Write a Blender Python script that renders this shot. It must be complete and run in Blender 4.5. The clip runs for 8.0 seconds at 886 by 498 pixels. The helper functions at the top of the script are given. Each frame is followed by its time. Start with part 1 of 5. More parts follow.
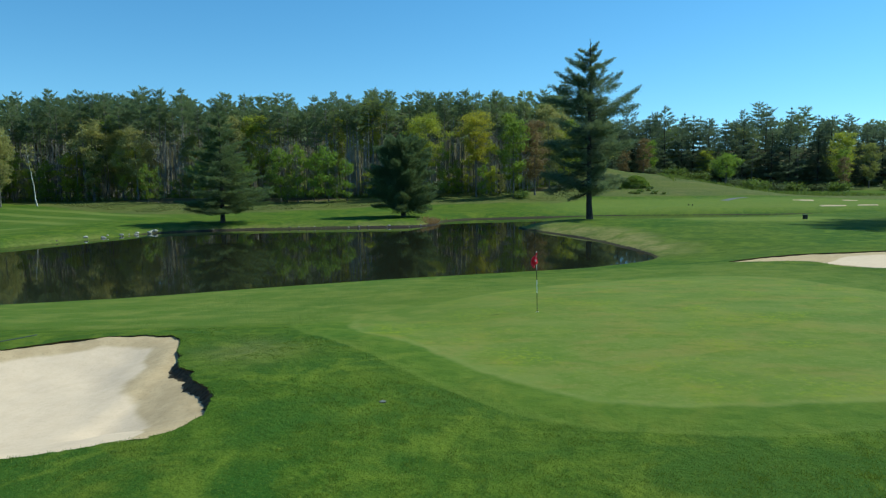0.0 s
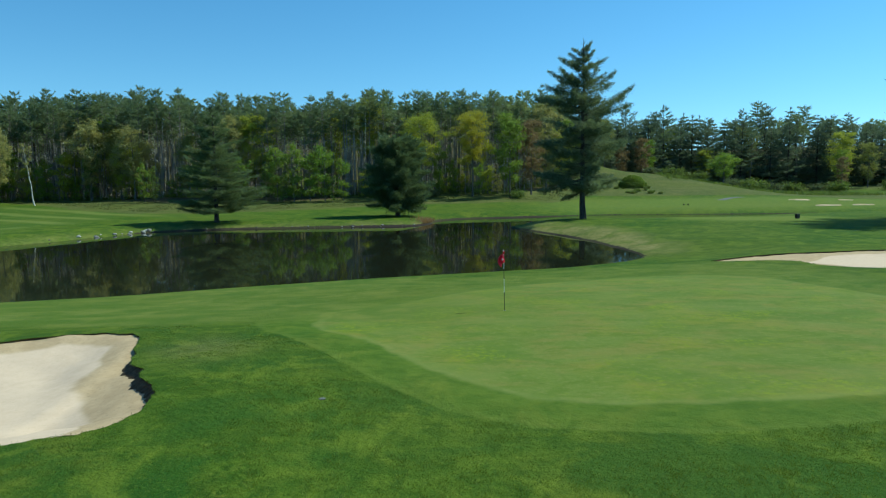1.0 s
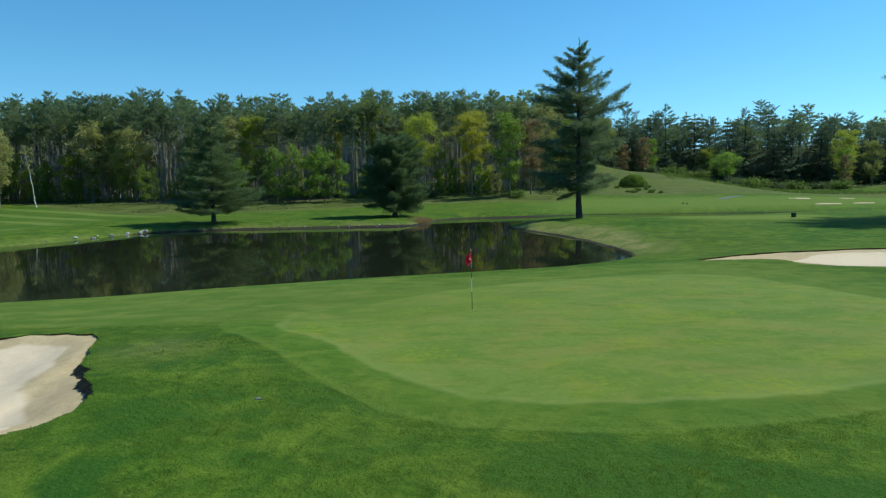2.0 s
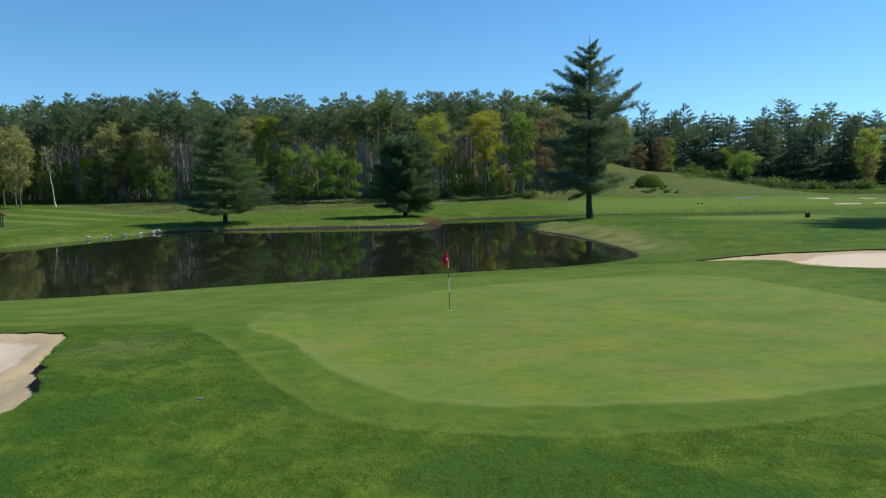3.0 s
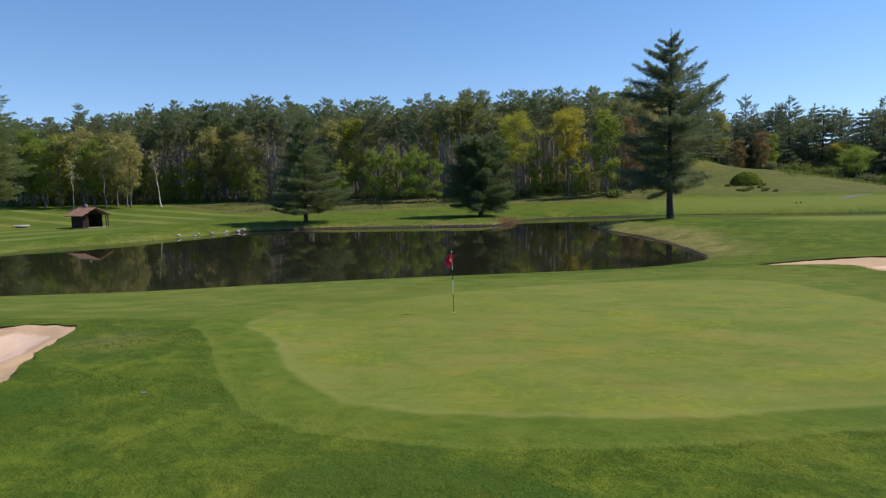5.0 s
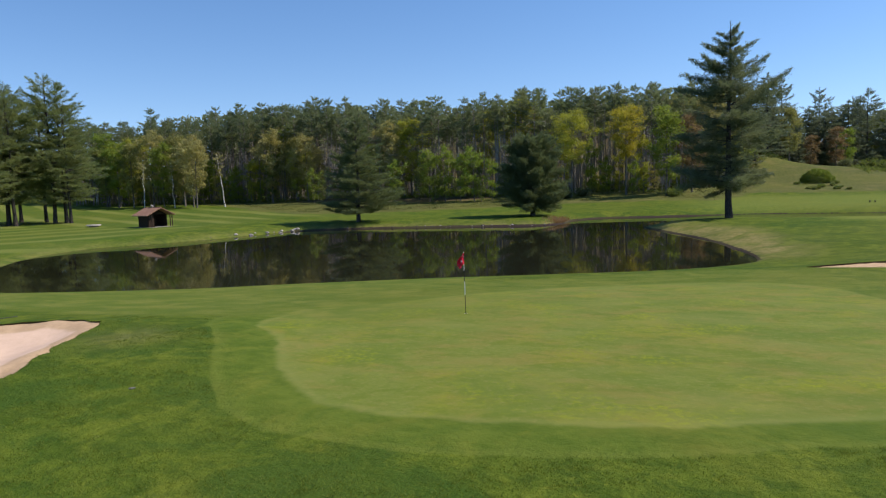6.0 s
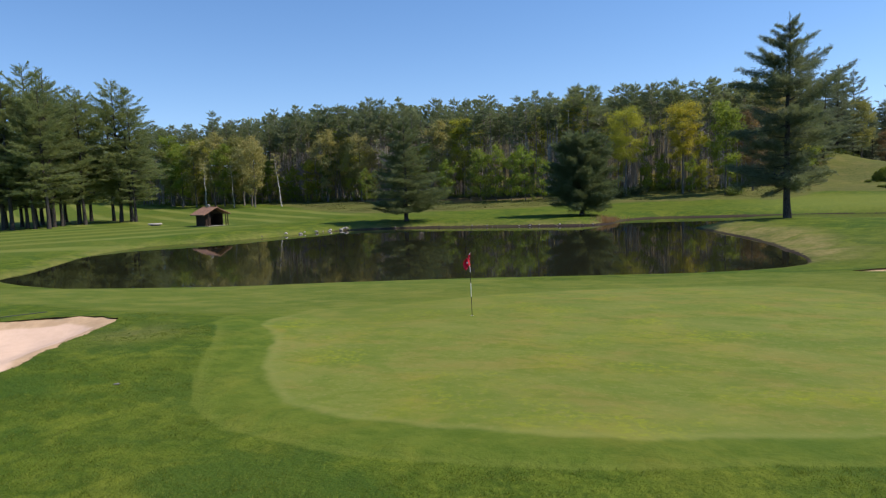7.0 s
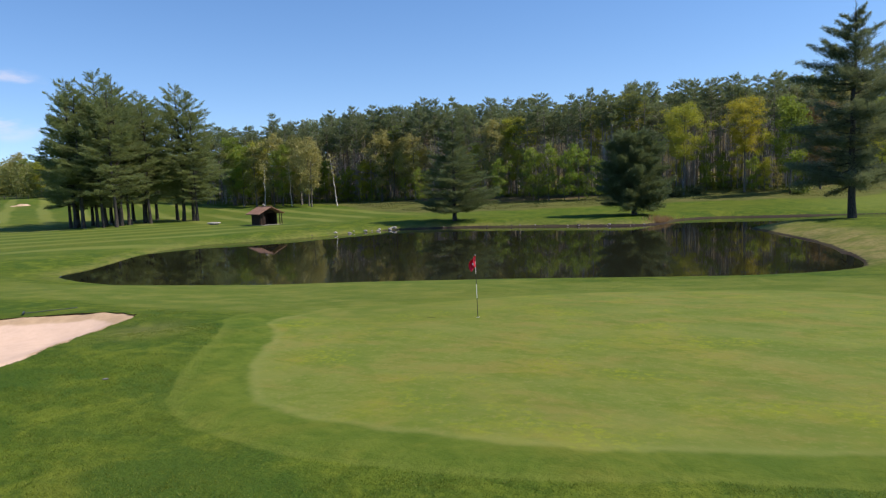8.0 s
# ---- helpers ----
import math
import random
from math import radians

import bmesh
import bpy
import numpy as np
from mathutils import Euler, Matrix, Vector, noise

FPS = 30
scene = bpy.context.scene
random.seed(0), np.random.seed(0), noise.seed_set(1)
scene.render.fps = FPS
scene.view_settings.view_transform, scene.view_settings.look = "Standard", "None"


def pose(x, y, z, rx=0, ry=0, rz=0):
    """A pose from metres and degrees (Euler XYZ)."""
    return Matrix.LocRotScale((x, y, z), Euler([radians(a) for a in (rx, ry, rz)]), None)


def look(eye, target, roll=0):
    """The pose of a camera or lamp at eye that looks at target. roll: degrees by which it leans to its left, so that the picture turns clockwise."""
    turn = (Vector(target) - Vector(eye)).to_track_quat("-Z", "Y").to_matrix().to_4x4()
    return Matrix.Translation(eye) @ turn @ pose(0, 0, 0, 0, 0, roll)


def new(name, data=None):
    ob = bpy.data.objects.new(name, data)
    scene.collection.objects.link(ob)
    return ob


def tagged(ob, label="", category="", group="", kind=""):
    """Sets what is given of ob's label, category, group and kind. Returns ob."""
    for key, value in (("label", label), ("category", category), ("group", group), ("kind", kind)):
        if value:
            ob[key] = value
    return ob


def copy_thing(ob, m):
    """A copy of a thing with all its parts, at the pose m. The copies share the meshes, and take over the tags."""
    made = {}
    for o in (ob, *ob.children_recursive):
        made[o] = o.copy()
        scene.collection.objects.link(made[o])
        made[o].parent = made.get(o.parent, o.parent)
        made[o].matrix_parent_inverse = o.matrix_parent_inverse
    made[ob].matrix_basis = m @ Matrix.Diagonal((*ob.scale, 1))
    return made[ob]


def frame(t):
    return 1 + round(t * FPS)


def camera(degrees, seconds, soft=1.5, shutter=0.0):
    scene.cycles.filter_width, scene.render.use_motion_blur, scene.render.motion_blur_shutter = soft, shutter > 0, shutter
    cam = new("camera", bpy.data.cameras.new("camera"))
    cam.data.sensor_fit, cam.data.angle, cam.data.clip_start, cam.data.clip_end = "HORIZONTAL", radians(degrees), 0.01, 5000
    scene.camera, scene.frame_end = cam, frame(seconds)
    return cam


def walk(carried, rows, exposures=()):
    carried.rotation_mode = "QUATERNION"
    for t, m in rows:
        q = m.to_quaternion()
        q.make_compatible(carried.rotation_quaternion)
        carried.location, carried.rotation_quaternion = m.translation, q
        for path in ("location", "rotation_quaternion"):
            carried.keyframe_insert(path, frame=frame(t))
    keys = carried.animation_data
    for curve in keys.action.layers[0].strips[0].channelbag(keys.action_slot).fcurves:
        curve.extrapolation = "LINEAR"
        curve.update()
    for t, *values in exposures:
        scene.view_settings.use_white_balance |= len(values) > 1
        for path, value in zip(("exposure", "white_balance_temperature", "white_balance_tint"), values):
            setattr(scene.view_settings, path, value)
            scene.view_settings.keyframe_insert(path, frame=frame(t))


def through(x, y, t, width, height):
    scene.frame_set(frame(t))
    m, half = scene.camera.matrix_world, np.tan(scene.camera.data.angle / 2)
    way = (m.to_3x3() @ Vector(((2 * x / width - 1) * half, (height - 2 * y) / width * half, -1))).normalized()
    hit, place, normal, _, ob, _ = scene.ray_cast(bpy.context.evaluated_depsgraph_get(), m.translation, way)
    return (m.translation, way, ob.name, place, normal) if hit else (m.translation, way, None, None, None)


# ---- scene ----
cam = camera(67.8, 8.0, soft=1.25)
PATH = [
    (0, (0.227, 0.555, 4.66), (0.215, 2.544, 4.448), -0.8),
    (0.5, (0.822, 0.518, 4.644), (0.808, 2.507, 4.432), -0.8),
    (1, (1.435, 0.485, 4.622), (1.418, 2.474, 4.409), -0.8),
    (1.5, (2.093, 0.486, 4.606), (2.072, 2.475, 4.393), -0.9),
    (3, (4.27, 0.711, 4.537), (4.177, 2.698, 4.326), -1.1),
    (3.5, (5.028, 0.855, 4.511), (4.89, 2.839, 4.301), -1.1),
    (4, (5.796, 0.988, 4.49), (5.594, 2.967, 4.28), -1.3),
    (4.5, (6.564, 1.183, 4.485), (6.277, 3.151, 4.277), -1.4),
    (6, (9.018, 1.838, 4.489), (8.459, 3.748, 4.286), -1.8),
    (6.5, (9.857, 2.159, 4.492), (9.209, 4.04, 4.291), -2.0),
    (7, (10.678, 2.512, 4.493), (9.952, 4.364, 4.293), -2.0),
    (7.5, (11.492, 2.963, 4.461), (10.686, 4.782, 4.263), -2.2),
    (8, (12.322, 3.345, 4.48), (11.43, 5.125, 4.284), -2.2),
]
walk(cam, [(t, look(e, g, r)) for t, e, g, r in PATH], exposures=[(0.0, 0.0, 6050, -14), (1.5, 0.0, 6000, -17), (3.0, 0.0, 6290, 0), (3.5, 0.0, 6490, 7), (4.0, 0.01, 6760, 12.5),
                                                            (4.5, 0.03, 6960, 17.5), (6.0, 0.08, 7040, 20), (8.0, 0.17, 7020, 21)])

# ---- world, sun ----
SUN_EL, SUN_DIR = radians(50), Vector((0.955, 0.297))
world = bpy.data.worlds.new("sky")
scene.world = world
world.use_nodes = True
wn, wl = world.node_tree.nodes, world.node_tree.links
wn.clear()
w_out, w_bg, w_sky = wn.new("ShaderNodeOutputWorld"), wn.new("ShaderNodeBackground"), wn.new("ShaderNodeTexSky")
w_sky.sky_type, w_sky.sun_disc = "NISHITA", False
w_sky.sun_elevation, w_sky.sun_rotation = SUN_EL, math.atan2(SUN_DIR.x, SUN_DIR.y)
w_sky.air_density, w_sky.dust_density, w_sky.ozone_density = 1.0, 0.0, 3.0
w_bg.inputs["Strength"].default_value = 0.165
w_sat = wn.new("ShaderNodeHueSaturation")
w_sat.inputs["Saturation"].default_value = 1.22
# the clear air keeps its blue down to the skyline
w_co, w_up = wn.new("ShaderNodeTexCoord"), wn.new("ShaderNodeVectorMath")
w_up.operation = "ADD"
w_up.inputs[1].default_value = (0, 0, 0.075)
wl.new(w_co.outputs["Generated"], w_up.inputs[0])
wl.new(w_up.outputs[0], w_sky.inputs["Vector"])
wl.new(w_sky.outputs[0], w_sat.inputs["Color"])
# one low bank of fair-weather cloud near the skyline, beyond the grove
w_dot, w_near, w_puff, w_edge, w_both, w_mix = (wn.new("ShaderNodeVectorMath"), wn.new("ShaderNodeMapRange"), wn.new("ShaderNodeTexNoise"), wn.new("ShaderNodeMapRange"), wn.new("ShaderNodeMath"), wn.new("ShaderNodeMix"))
w_long = wn.new("ShaderNodeMapping")
w_long.inputs["Scale"].default_value = (1, 1, 3.2)
w_dot.operation, w_both.operation, w_mix.data_type = "DOT_PRODUCT", "MULTIPLY", "RGBA"
w_dot.inputs[1].default_value = (-0.8519, 0.5091, 0.1228)
w_puff.inputs["Scale"].default_value, w_puff.inputs["Detail"].default_value = 9.0, 6.0
for node, lo, hi in ((w_near, 0.9985, 0.9997), (w_edge, 0.40, 0.62)):
    node.interpolation_type = "SMOOTHSTEP"
    node.inputs[1].default_value, node.inputs[2].default_value, node.inputs[4].default_value = lo, hi, 0.85
wl.new(w_co.outputs["Generated"], w_dot.inputs[0])
wl.new(w_co.outputs["Generated"], w_long.inputs["Vector"])
wl.new(w_long.outputs[0], w_puff.inputs["Vector"])
wl.new(w_dot.outputs["Value"], w_near.inputs[0])
wl.new(w_puff.outputs["Fac"], w_edge.inputs[0])
wl.new(w_near.outputs[0], w_both.inputs[0])
wl.new(w_edge.outputs[0], w_both.inputs[1])
wl.new(w_both.outputs[0], w_mix.inputs[0])
wl.new(w_sat.outputs[0], w_mix.inputs[6])
w_mix.inputs[7].default_value = (4.6, 4.8, 5.4, 1)
wl.new(w_mix.outputs[2], w_bg.inputs["Color"])
wl.new(w_bg.outputs[0], w_out.inputs["Surface"])

sun = new("sun", bpy.data.lights.new("sun", "SUN"))
sun.data.energy, sun.data.angle, sun.data.color = 5.2, radians(0.6), (1.0, 0.94, 0.82)
sun_from = Vector((SUN_DIR.x * math.cos(SUN_EL), SUN_DIR.y * math.cos(SUN_EL), math.sin(SUN_EL)))
sun.matrix_world = look(sun_from * 300, (0, 0, 0))

# ---- materials ----
class Mat:
    """A short way to wire a node material."""

    def __init__(self, name):
        self.m = bpy.data.materials.new(name)
        self.m.use_nodes = True
        self.t = self.m.node_tree
        self.b = self.t.nodes["Principled BSDF"]
        self.out = self.t.nodes["Material Output"]

    def node(self, kind, **props):
        n = self.t.nodes.new("ShaderNode" + kind)
        for k, v in props.items():
            if k == "data_type":
                n.data_type = v
            elif k == "operation":
                n.operation = v
            elif k == "attribute_name":
                n.attribute_name = v
            elif k == "blend_type":
                n.blend_type = v
        return n

    def link(self, a, b):
        self.t.links.new(a, b)

    def setv(self, socket, v):
        if isinstance(v, bpy.types.NodeSocket):
            self.link(v, socket)
        elif isinstance(v, tuple) and len(v) == 3 and socket.type == "RGBA":
            socket.default_value = (*v, 1)
        else:
            socket.default_value = v

    def place(self, scale=(1, 1, 1), world=False):
        c = self.node("NewGeometry").outputs["Position"] if world else self.node("TexCoord").outputs["Object"]
        mp = self.node("Mapping")
        mp.inputs["Scale"].default_value = scale
        self.link(c, mp.inputs["Vector"])
        return mp.outputs[0]

    def noise(self, scale, detail=4, rough=0.55, vec=None, distort=0.0):
        n = self.node("TexNoise")
        n.inputs["Scale"].default_value, n.inputs["Detail"].default_value = scale, detail
        n.inputs["Roughness"].default_value, n.inputs["Distortion"].default_value = rough, distort
        if vec is not None:
            self.link(vec, n.inputs["Vector"])
        return n.outputs["Fac"]

    def ramp(self, fac, lo, hi, a=0.0, b=1.0):
        n = self.node("MapRange")
        n.interpolation_type = "SMOOTHSTEP"
        self.link(fac, n.inputs[0])
        for i, v in zip((1, 2, 3, 4), (lo, hi, a, b)):
            n.inputs[i].default_value = v
        return n.outputs[0]

    def math(self, op, a, b=0.0):
        n = self.node("Math", operation=op)
        self.setv(n.inputs[0], a), self.setv(n.inputs[1], b)
        return n.outputs[0]

    def mix(self, fac, a, b, blend="MIX"):
        n = self.node("Mix", data_type="RGBA", blend_type=blend)
        n.inputs[0].default_value = 1.0
        self.setv(n.inputs[0], fac), self.setv(n.inputs[6], a), self.setv(n.inputs[7], b)
        return n.outputs[2]

    def attr(self, name):
        return self.node("Attribute", attribute_name=name).outputs["Fac"]

    def bump(self, height, dist, strength=1.0):
        n = self.node("Bump")
        n.inputs["Distance"].default_value, n.inputs["Strength"].default_value = dist, strength
        self.link(height, n.inputs["Height"])
        self.link(n.outputs[0], self.b.inputs["Normal"])

    def done(self, color, rough=0.8, spec=0.3, metal=0.0):
        self.setv(self.b.inputs["Base Color"], color)
        self.setv(self.b.inputs["Roughness"], rough)
        self.b.inputs["Specular IOR Level"].default_value = spec
        self.b.inputs["Metallic"].default_value = metal
        return self.m


def leaf_material(name, dark, light, vary, through=0.35):
    """Foliage: each leaf differs a little, each tree a little more, and light comes through."""
    k = Mat(name)
    geo, inf = k.node("NewGeometry"), k.node("ObjectInfo")
    c = k.mix(geo.outputs["Random Per Island"], dark, light)
    big = k.noise(0.35, 3)
    c = k.mix(k.ramp(big, 0.35, 0.7, 0.0, 0.55), c, light)
    c = k.mix(k.math("MULTIPLY", inf.outputs["Random"], 0.6), c, vary)
    k.done(c, 0.55, 0.25)
    tr = k.node("BsdfTranslucent")
    k.link(k.mix(0.5, c, (light[0] * 1.5, light[1] * 1.5, light[2] * 0.9)), tr.inputs["Color"])
    ms = k.node("MixShader")
    ms.inputs[0].default_value = through
    k.link(k.b.outputs[0], ms.inputs[1]), k.link(tr.outputs[0], ms.inputs[2])
    k.link(ms.outputs[0], k.out.inputs["Surface"])
    return k.m


def bark_material(name, dark, light):
    k = Mat(name)
    v = k.place((6, 6, 1.2))
    f = k.noise(2.0, 6, 0.65, v)
    g = k.noise(0.6, 3, 0.5, k.place())
    c = k.mix(k.ramp(f, 0.35, 0.65), dark, light)
    c = k.mix(k.ramp(g, 0.4, 0.7, 0.0, 0.4), c, (0.10, 0.105, 0.085))
    k.bump(f, 0.05, 0.8)
    return k.done(c, 0.9, 0.15)


def plain_material(name, a, b, scale=8.0, rough=0.7, spec=0.3, metal=0.0, dist=0.004):
    k = Mat(name)
    f = k.noise(scale, 5, 0.6, k.place())
    g = k.noise(scale * 0.13, 3, 0.5, k.place())
    c = k.mix(k.ramp(f, 0.3, 0.7), a, b)
    c = k.mix(k.ramp(g, 0.4, 0.75, 0.0, 0.35), c, (a[0] * 0.6, a[1] * 0.6, a[2] * 0.6))
    k.bump(f, dist)
    return k.done(c, k.ramp(f, 0.2, 0.8, rough - 0.1, rough + 0.1), spec, metal)


def turf_material():
    """Mown turf: putting surface, its collar, rough, fairway, banks and woodland floor, told apart by how far a spot lies from their edges."""
    k = Mat("turf")
    w = k.place(world=True)
    fine = k.noise(9.0, 5, 0.7, w)
    tuft = k.noise(2.2, 5, 0.65, w)
    patch = k.noise(0.35, 4, 0.55, w, 0.6)
    broad = k.noise(0.06, 3, 0.5, w)
    wob = k.noise(1.3, 3, 0.5, w)
    clump = k.noise(1.1, 6, 0.68, k.place((1, 1.5, 1), True), 0.7)
    # rough
    rough = k.mix(k.ramp(tuft, 0.3, 0.7), (0.0319, 0.0725, 0.0059), (0.0708, 0.1172, 0.0117))
    rough = k.mix(k.ramp(fine, 0.35, 0.75, 0.0, 0.5), rough, (0.0957, 0.1395, 0.0176))
    rough = k.mix(k.ramp(patch, 0.48, 0.72, 0.0, 0.45), rough, (0.1196, 0.1348, 0.0176))
    rough = k.mix(k.ramp(clump, 0.46, 0.62, 0.0, 0.75), rough, (0.0259, 0.0651, 0.0064))
    rough = k.mix(k.ramp(clump, 0.32, 0.50, 0.5, 0.0), rough, (0.0996, 0.1395, 0.0153))
    # wide drifts of darker, bluer grass and of paler, yellower grass
    dark = k.noise(0.27, 5, 0.6, k.place((1, 1.25, 1), True), 0.9)
    rough = k.mix(k.ramp(dark, 0.47, 0.62, 0.0, 0.85), rough, (0.0235, 0.0700, 0.0090))
    pale = k.noise(0.46, 6, 0.66, k.place((1.1, 0.9, 1), True), 0.8)
    rough = k.mix(k.ramp(pale, 0.51, 0.64, 0.0, 0.7), rough, (0.1200, 0.1600, 0.0180))
    hollow = k.noise(1.7, 6, 0.72, k.place((1, 1.2, 1), True), 0.5)
    rough = k.mix(k.ramp(hollow, 0.54, 0.64, 0.0, 0.6), rough, (0.0200, 0.0560, 0.0060))
    rough = k.mix(k.ramp(k.noise(24, 4, 0.75, w), 0.50, 0.66, 0.0, 0.4), rough, (0.1400, 0.1780, 0.0260))
    rough = k.mix(k.ramp(k.noise(17, 4, 0.75, w), 0.52, 0.66, 0.0, 0.35), rough, (0.0200, 0.0520, 0.0060))
    speck = k.ramp(k.noise(4.2, 5, 0.7, w, 0.4), 0.58, 0.70)
    rough = k.mix(k.math("MULTIPLY", speck, k.ramp(dark, 0.36, 0.56, 0.75, 0.1)), rough, (0.1500, 0.1800, 0.0250))
    # collar
    collar = k.mix(k.ramp(tuft, 0.3, 0.7), (0.0558, 0.1023, 0.0117), (0.0857, 0.1302, 0.0176))
    collar = k.mix(k.ramp(patch, 0.46, 0.70, 0.0, 0.55), collar, (0.1345, 0.1414, 0.0235))
    collar = k.mix(k.ramp(clump, 0.46, 0.64, 0.0, 0.7), collar, (0.0418, 0.0874, 0.0089))
    collar = k.mix(k.ramp(dark, 0.50, 0.68, 0.0, 0.5), collar, (0.0400, 0.0930, 0.0130))
    collar = k.mix(k.ramp(pale, 0.54, 0.70, 0.0, 0.6), collar, (0.1350, 0.1600, 0.0230))
    # putting surface
    stretch = k.noise(0.55, 5, 0.6, k.place((0.8, 1.3, 1), True), 0.25)
    green = k.mix(k.ramp(fine, 0.25, 0.75), (0.1053, 0.1488, 0.0270), (0.1372, 0.1748, 0.0380))
    green = k.mix(k.ramp(stretch, 0.42, 0.64, 0.0, 0.7), green, (0.1760, 0.1590, 0.0420))
    green = k.mix(k.ramp(patch, 0.46, 0.68, 0.0, 0.5), green, (0.1617, 0.1786, 0.0180))
    green = k.mix(k.ramp(tuft, 0.56, 0.78, 0.0, 0.5), green, (0.0620, 0.1097, 0.0138))
    green = k.mix(k.ramp(clump, 0.45, 0.64, 0.0, 0.6), green, (0.0752, 0.1265, 0.0150))
    green = k.mix(k.ramp(dark, 0.46, 0.63, 0.0, 0.7), green, (0.0800, 0.1320, 0.0215))
    green = k.mix(k.ramp(k.noise(5.0, 4, 0.7, w), 0.50, 0.72, 0.0, 0.4), green, (0.2115, 0.2065, 0.0700))
    # small lime tufts of another grass, gathered in drifts
    drift = k.ramp(k.noise(0.34, 5, 0.62, w, 0.4), 0.49, 0.66)
    green = k.mix(k.math("MULTIPLY", drift, k.ramp(k.noise(6.0, 5, 0.66, w, 0.4), 0.46, 0.62, 0.0, 0.9)), green, (0.1750, 0.2180, 0.0170))
    green = k.mix(k.ramp(k.noise(0.30, 4, 0.5, k.place((1, 1.8, 1), True), 0.3), 0.45, 0.72, 0.0, 0.4), green, (0.1786, 0.1972, 0.0560))
    sd = k.math("ADD", k.attr("green"), k.math("MULTIPLY", k.math("SUBTRACT", wob, 0.5), 0.5))
    c = k.mix(k.ramp(sd, -0.08, 0.14), green, collar)
    sc = k.math("ADD", k.attr("collar"), k.math("MULTIPLY", k.math("SUBTRACT", wob, 0.5), 0.4))
    c = k.mix(k.math("MULTIPLY", k.ramp(sd, -0.30, -0.08), k.ramp(sd, -0.02, 0.2, 0.22, 0.0)), c, (0.175, 0.205, 0.0650))
    c = k.mix(k.math("MULTIPLY", k.ramp(sc, -0.35, -0.1), k.ramp(sc, 0.0, 0.12, 0.22, 0.0)), c, (0.140, 0.175, 0.0330))
    c = k.mix(k.ramp(sc, -0.03, 0.09), c, rough)
    # fairway with its mowing stripes
    stripes = []
    for turn in (32, 122.6):
        mp = k.node("Mapping")
        mp.inputs["Rotation"].default_value = (0, 0, radians(turn))
        k.link(k.node("NewGeometry").outputs["Position"], mp.inputs["Vector"])
        sep = k.node("SeparateXYZ")
        k.link(mp.outputs[0], sep.inputs[0])
        stripes.append(k.math("SINE", k.math("MULTIPLY", k.math("ADD", sep.outputs[0], k.math("MULTIPLY", broad, 4.0)), 0.70)))
    where = k.node("SeparateXYZ")
    k.link(k.node("NewGeometry").outputs["Position"], where.inputs[0])
    st = k.mix(k.ramp(where.outputs[1], 90, 97), stripes[0], stripes[1])
    fair = k.mix(k.ramp(st, 0.1, 0.9, 0.0, 0.9), (0.056, 0.100, 0.0150), (0.136, 0.170, 0.0420))
    fair = k.mix(k.ramp(patch, 0.4, 0.75, 0.0, 0.5), fair, (0.123, 0.150, 0.0241))
    c = k.mix(k.attr("fairway"), c, fair)
    c = k.mix(k.attr("lawn"), c, k.mix(k.ramp(tuft, 0.3, 0.7), (0.100, 0.145, 0.0230), (0.150, 0.182, 0.0390)))
    near = k.mix(k.ramp(stretch, 0.4, 0.6), (0.078, 0.122, 0.0185), (0.122, 0.152, 0.0300))
    near = k.mix(k.ramp(dark, 0.46, 0.63, 0.0, 0.6), near, (0.0640, 0.1120, 0.0170))
    near = k.mix(k.ramp(pale, 0.52, 0.66, 0.0, 0.55), near, (0.1650, 0.1800, 0.0420))
    c = k.mix(k.attr("approach"), c, near)
    # dry bank grass, woodland floor, wet soil at the waterline
    dry = k.mix(k.ramp(tuft, 0.3, 0.7), (0.144, 0.140, 0.0430), (0.260, 0.225, 0.0975))
    c = k.mix(k.math("MULTIPLY", k.attr("dry"), k.ramp(patch, 0.32, 0.6, 0.25, 0.9)), c, dry)
    wild = k.mix(k.ramp(tuft, 0.3, 0.7), (0.046, 0.070, 0.0160), (0.112, 0.120, 0.0390))
    wild = k.mix(k.ramp(k.noise(0.22, 5, 0.65, w), 0.48, 0.66, 0.0, 0.6), wild, (0.140, 0.128, 0.0500))
    mw = k.math("ADD", k.attr("meadow"), k.math("MULTIPLY", k.math("SUBTRACT", k.noise(0.2, 4, 0.6, w), 0.5), 1.2))
    c = k.mix(k.ramp(mw, 0.35, 0.7), c, wild)
    floor = k.mix(k.ramp(tuft, 0.35, 0.7), (0.055, 0.048, 0.0260), (0.130, 0.105, 0.0620))
    lit = k.math("ADD", k.attr("litter"), k.math("MULTIPLY", k.math("SUBTRACT", k.noise(0.16, 5, 0.65, w), 0.5), 1.6))
    c = k.mix(k.ramp(lit, 0.45, 0.8), c, floor)
    sh = k.math("ADD", k.attr("shore"), k.math("MULTIPLY", k.math("SUBTRACT", tuft, 0.5), 0.9))
    c = k.mix(k.ramp(sh, 0.0, 0.16, 1.0, 0.0), c, (0.035, 0.027, 0.0255))
    c = k.mix(k.ramp(broad, 0.35, 0.7, 0.0, 0.25), c, (0.134, 0.145, 0.0241))
    h = k.math("ADD", k.math("MULTIPLY", fine, 0.5), tuft)
    k.bump(k.math("MULTIPLY", h, k.ramp(sd, -0.2, 1.8, 0.12, 1.0)), 0.09, 0.9)
    return k.done(c, 0.9, 0.06)


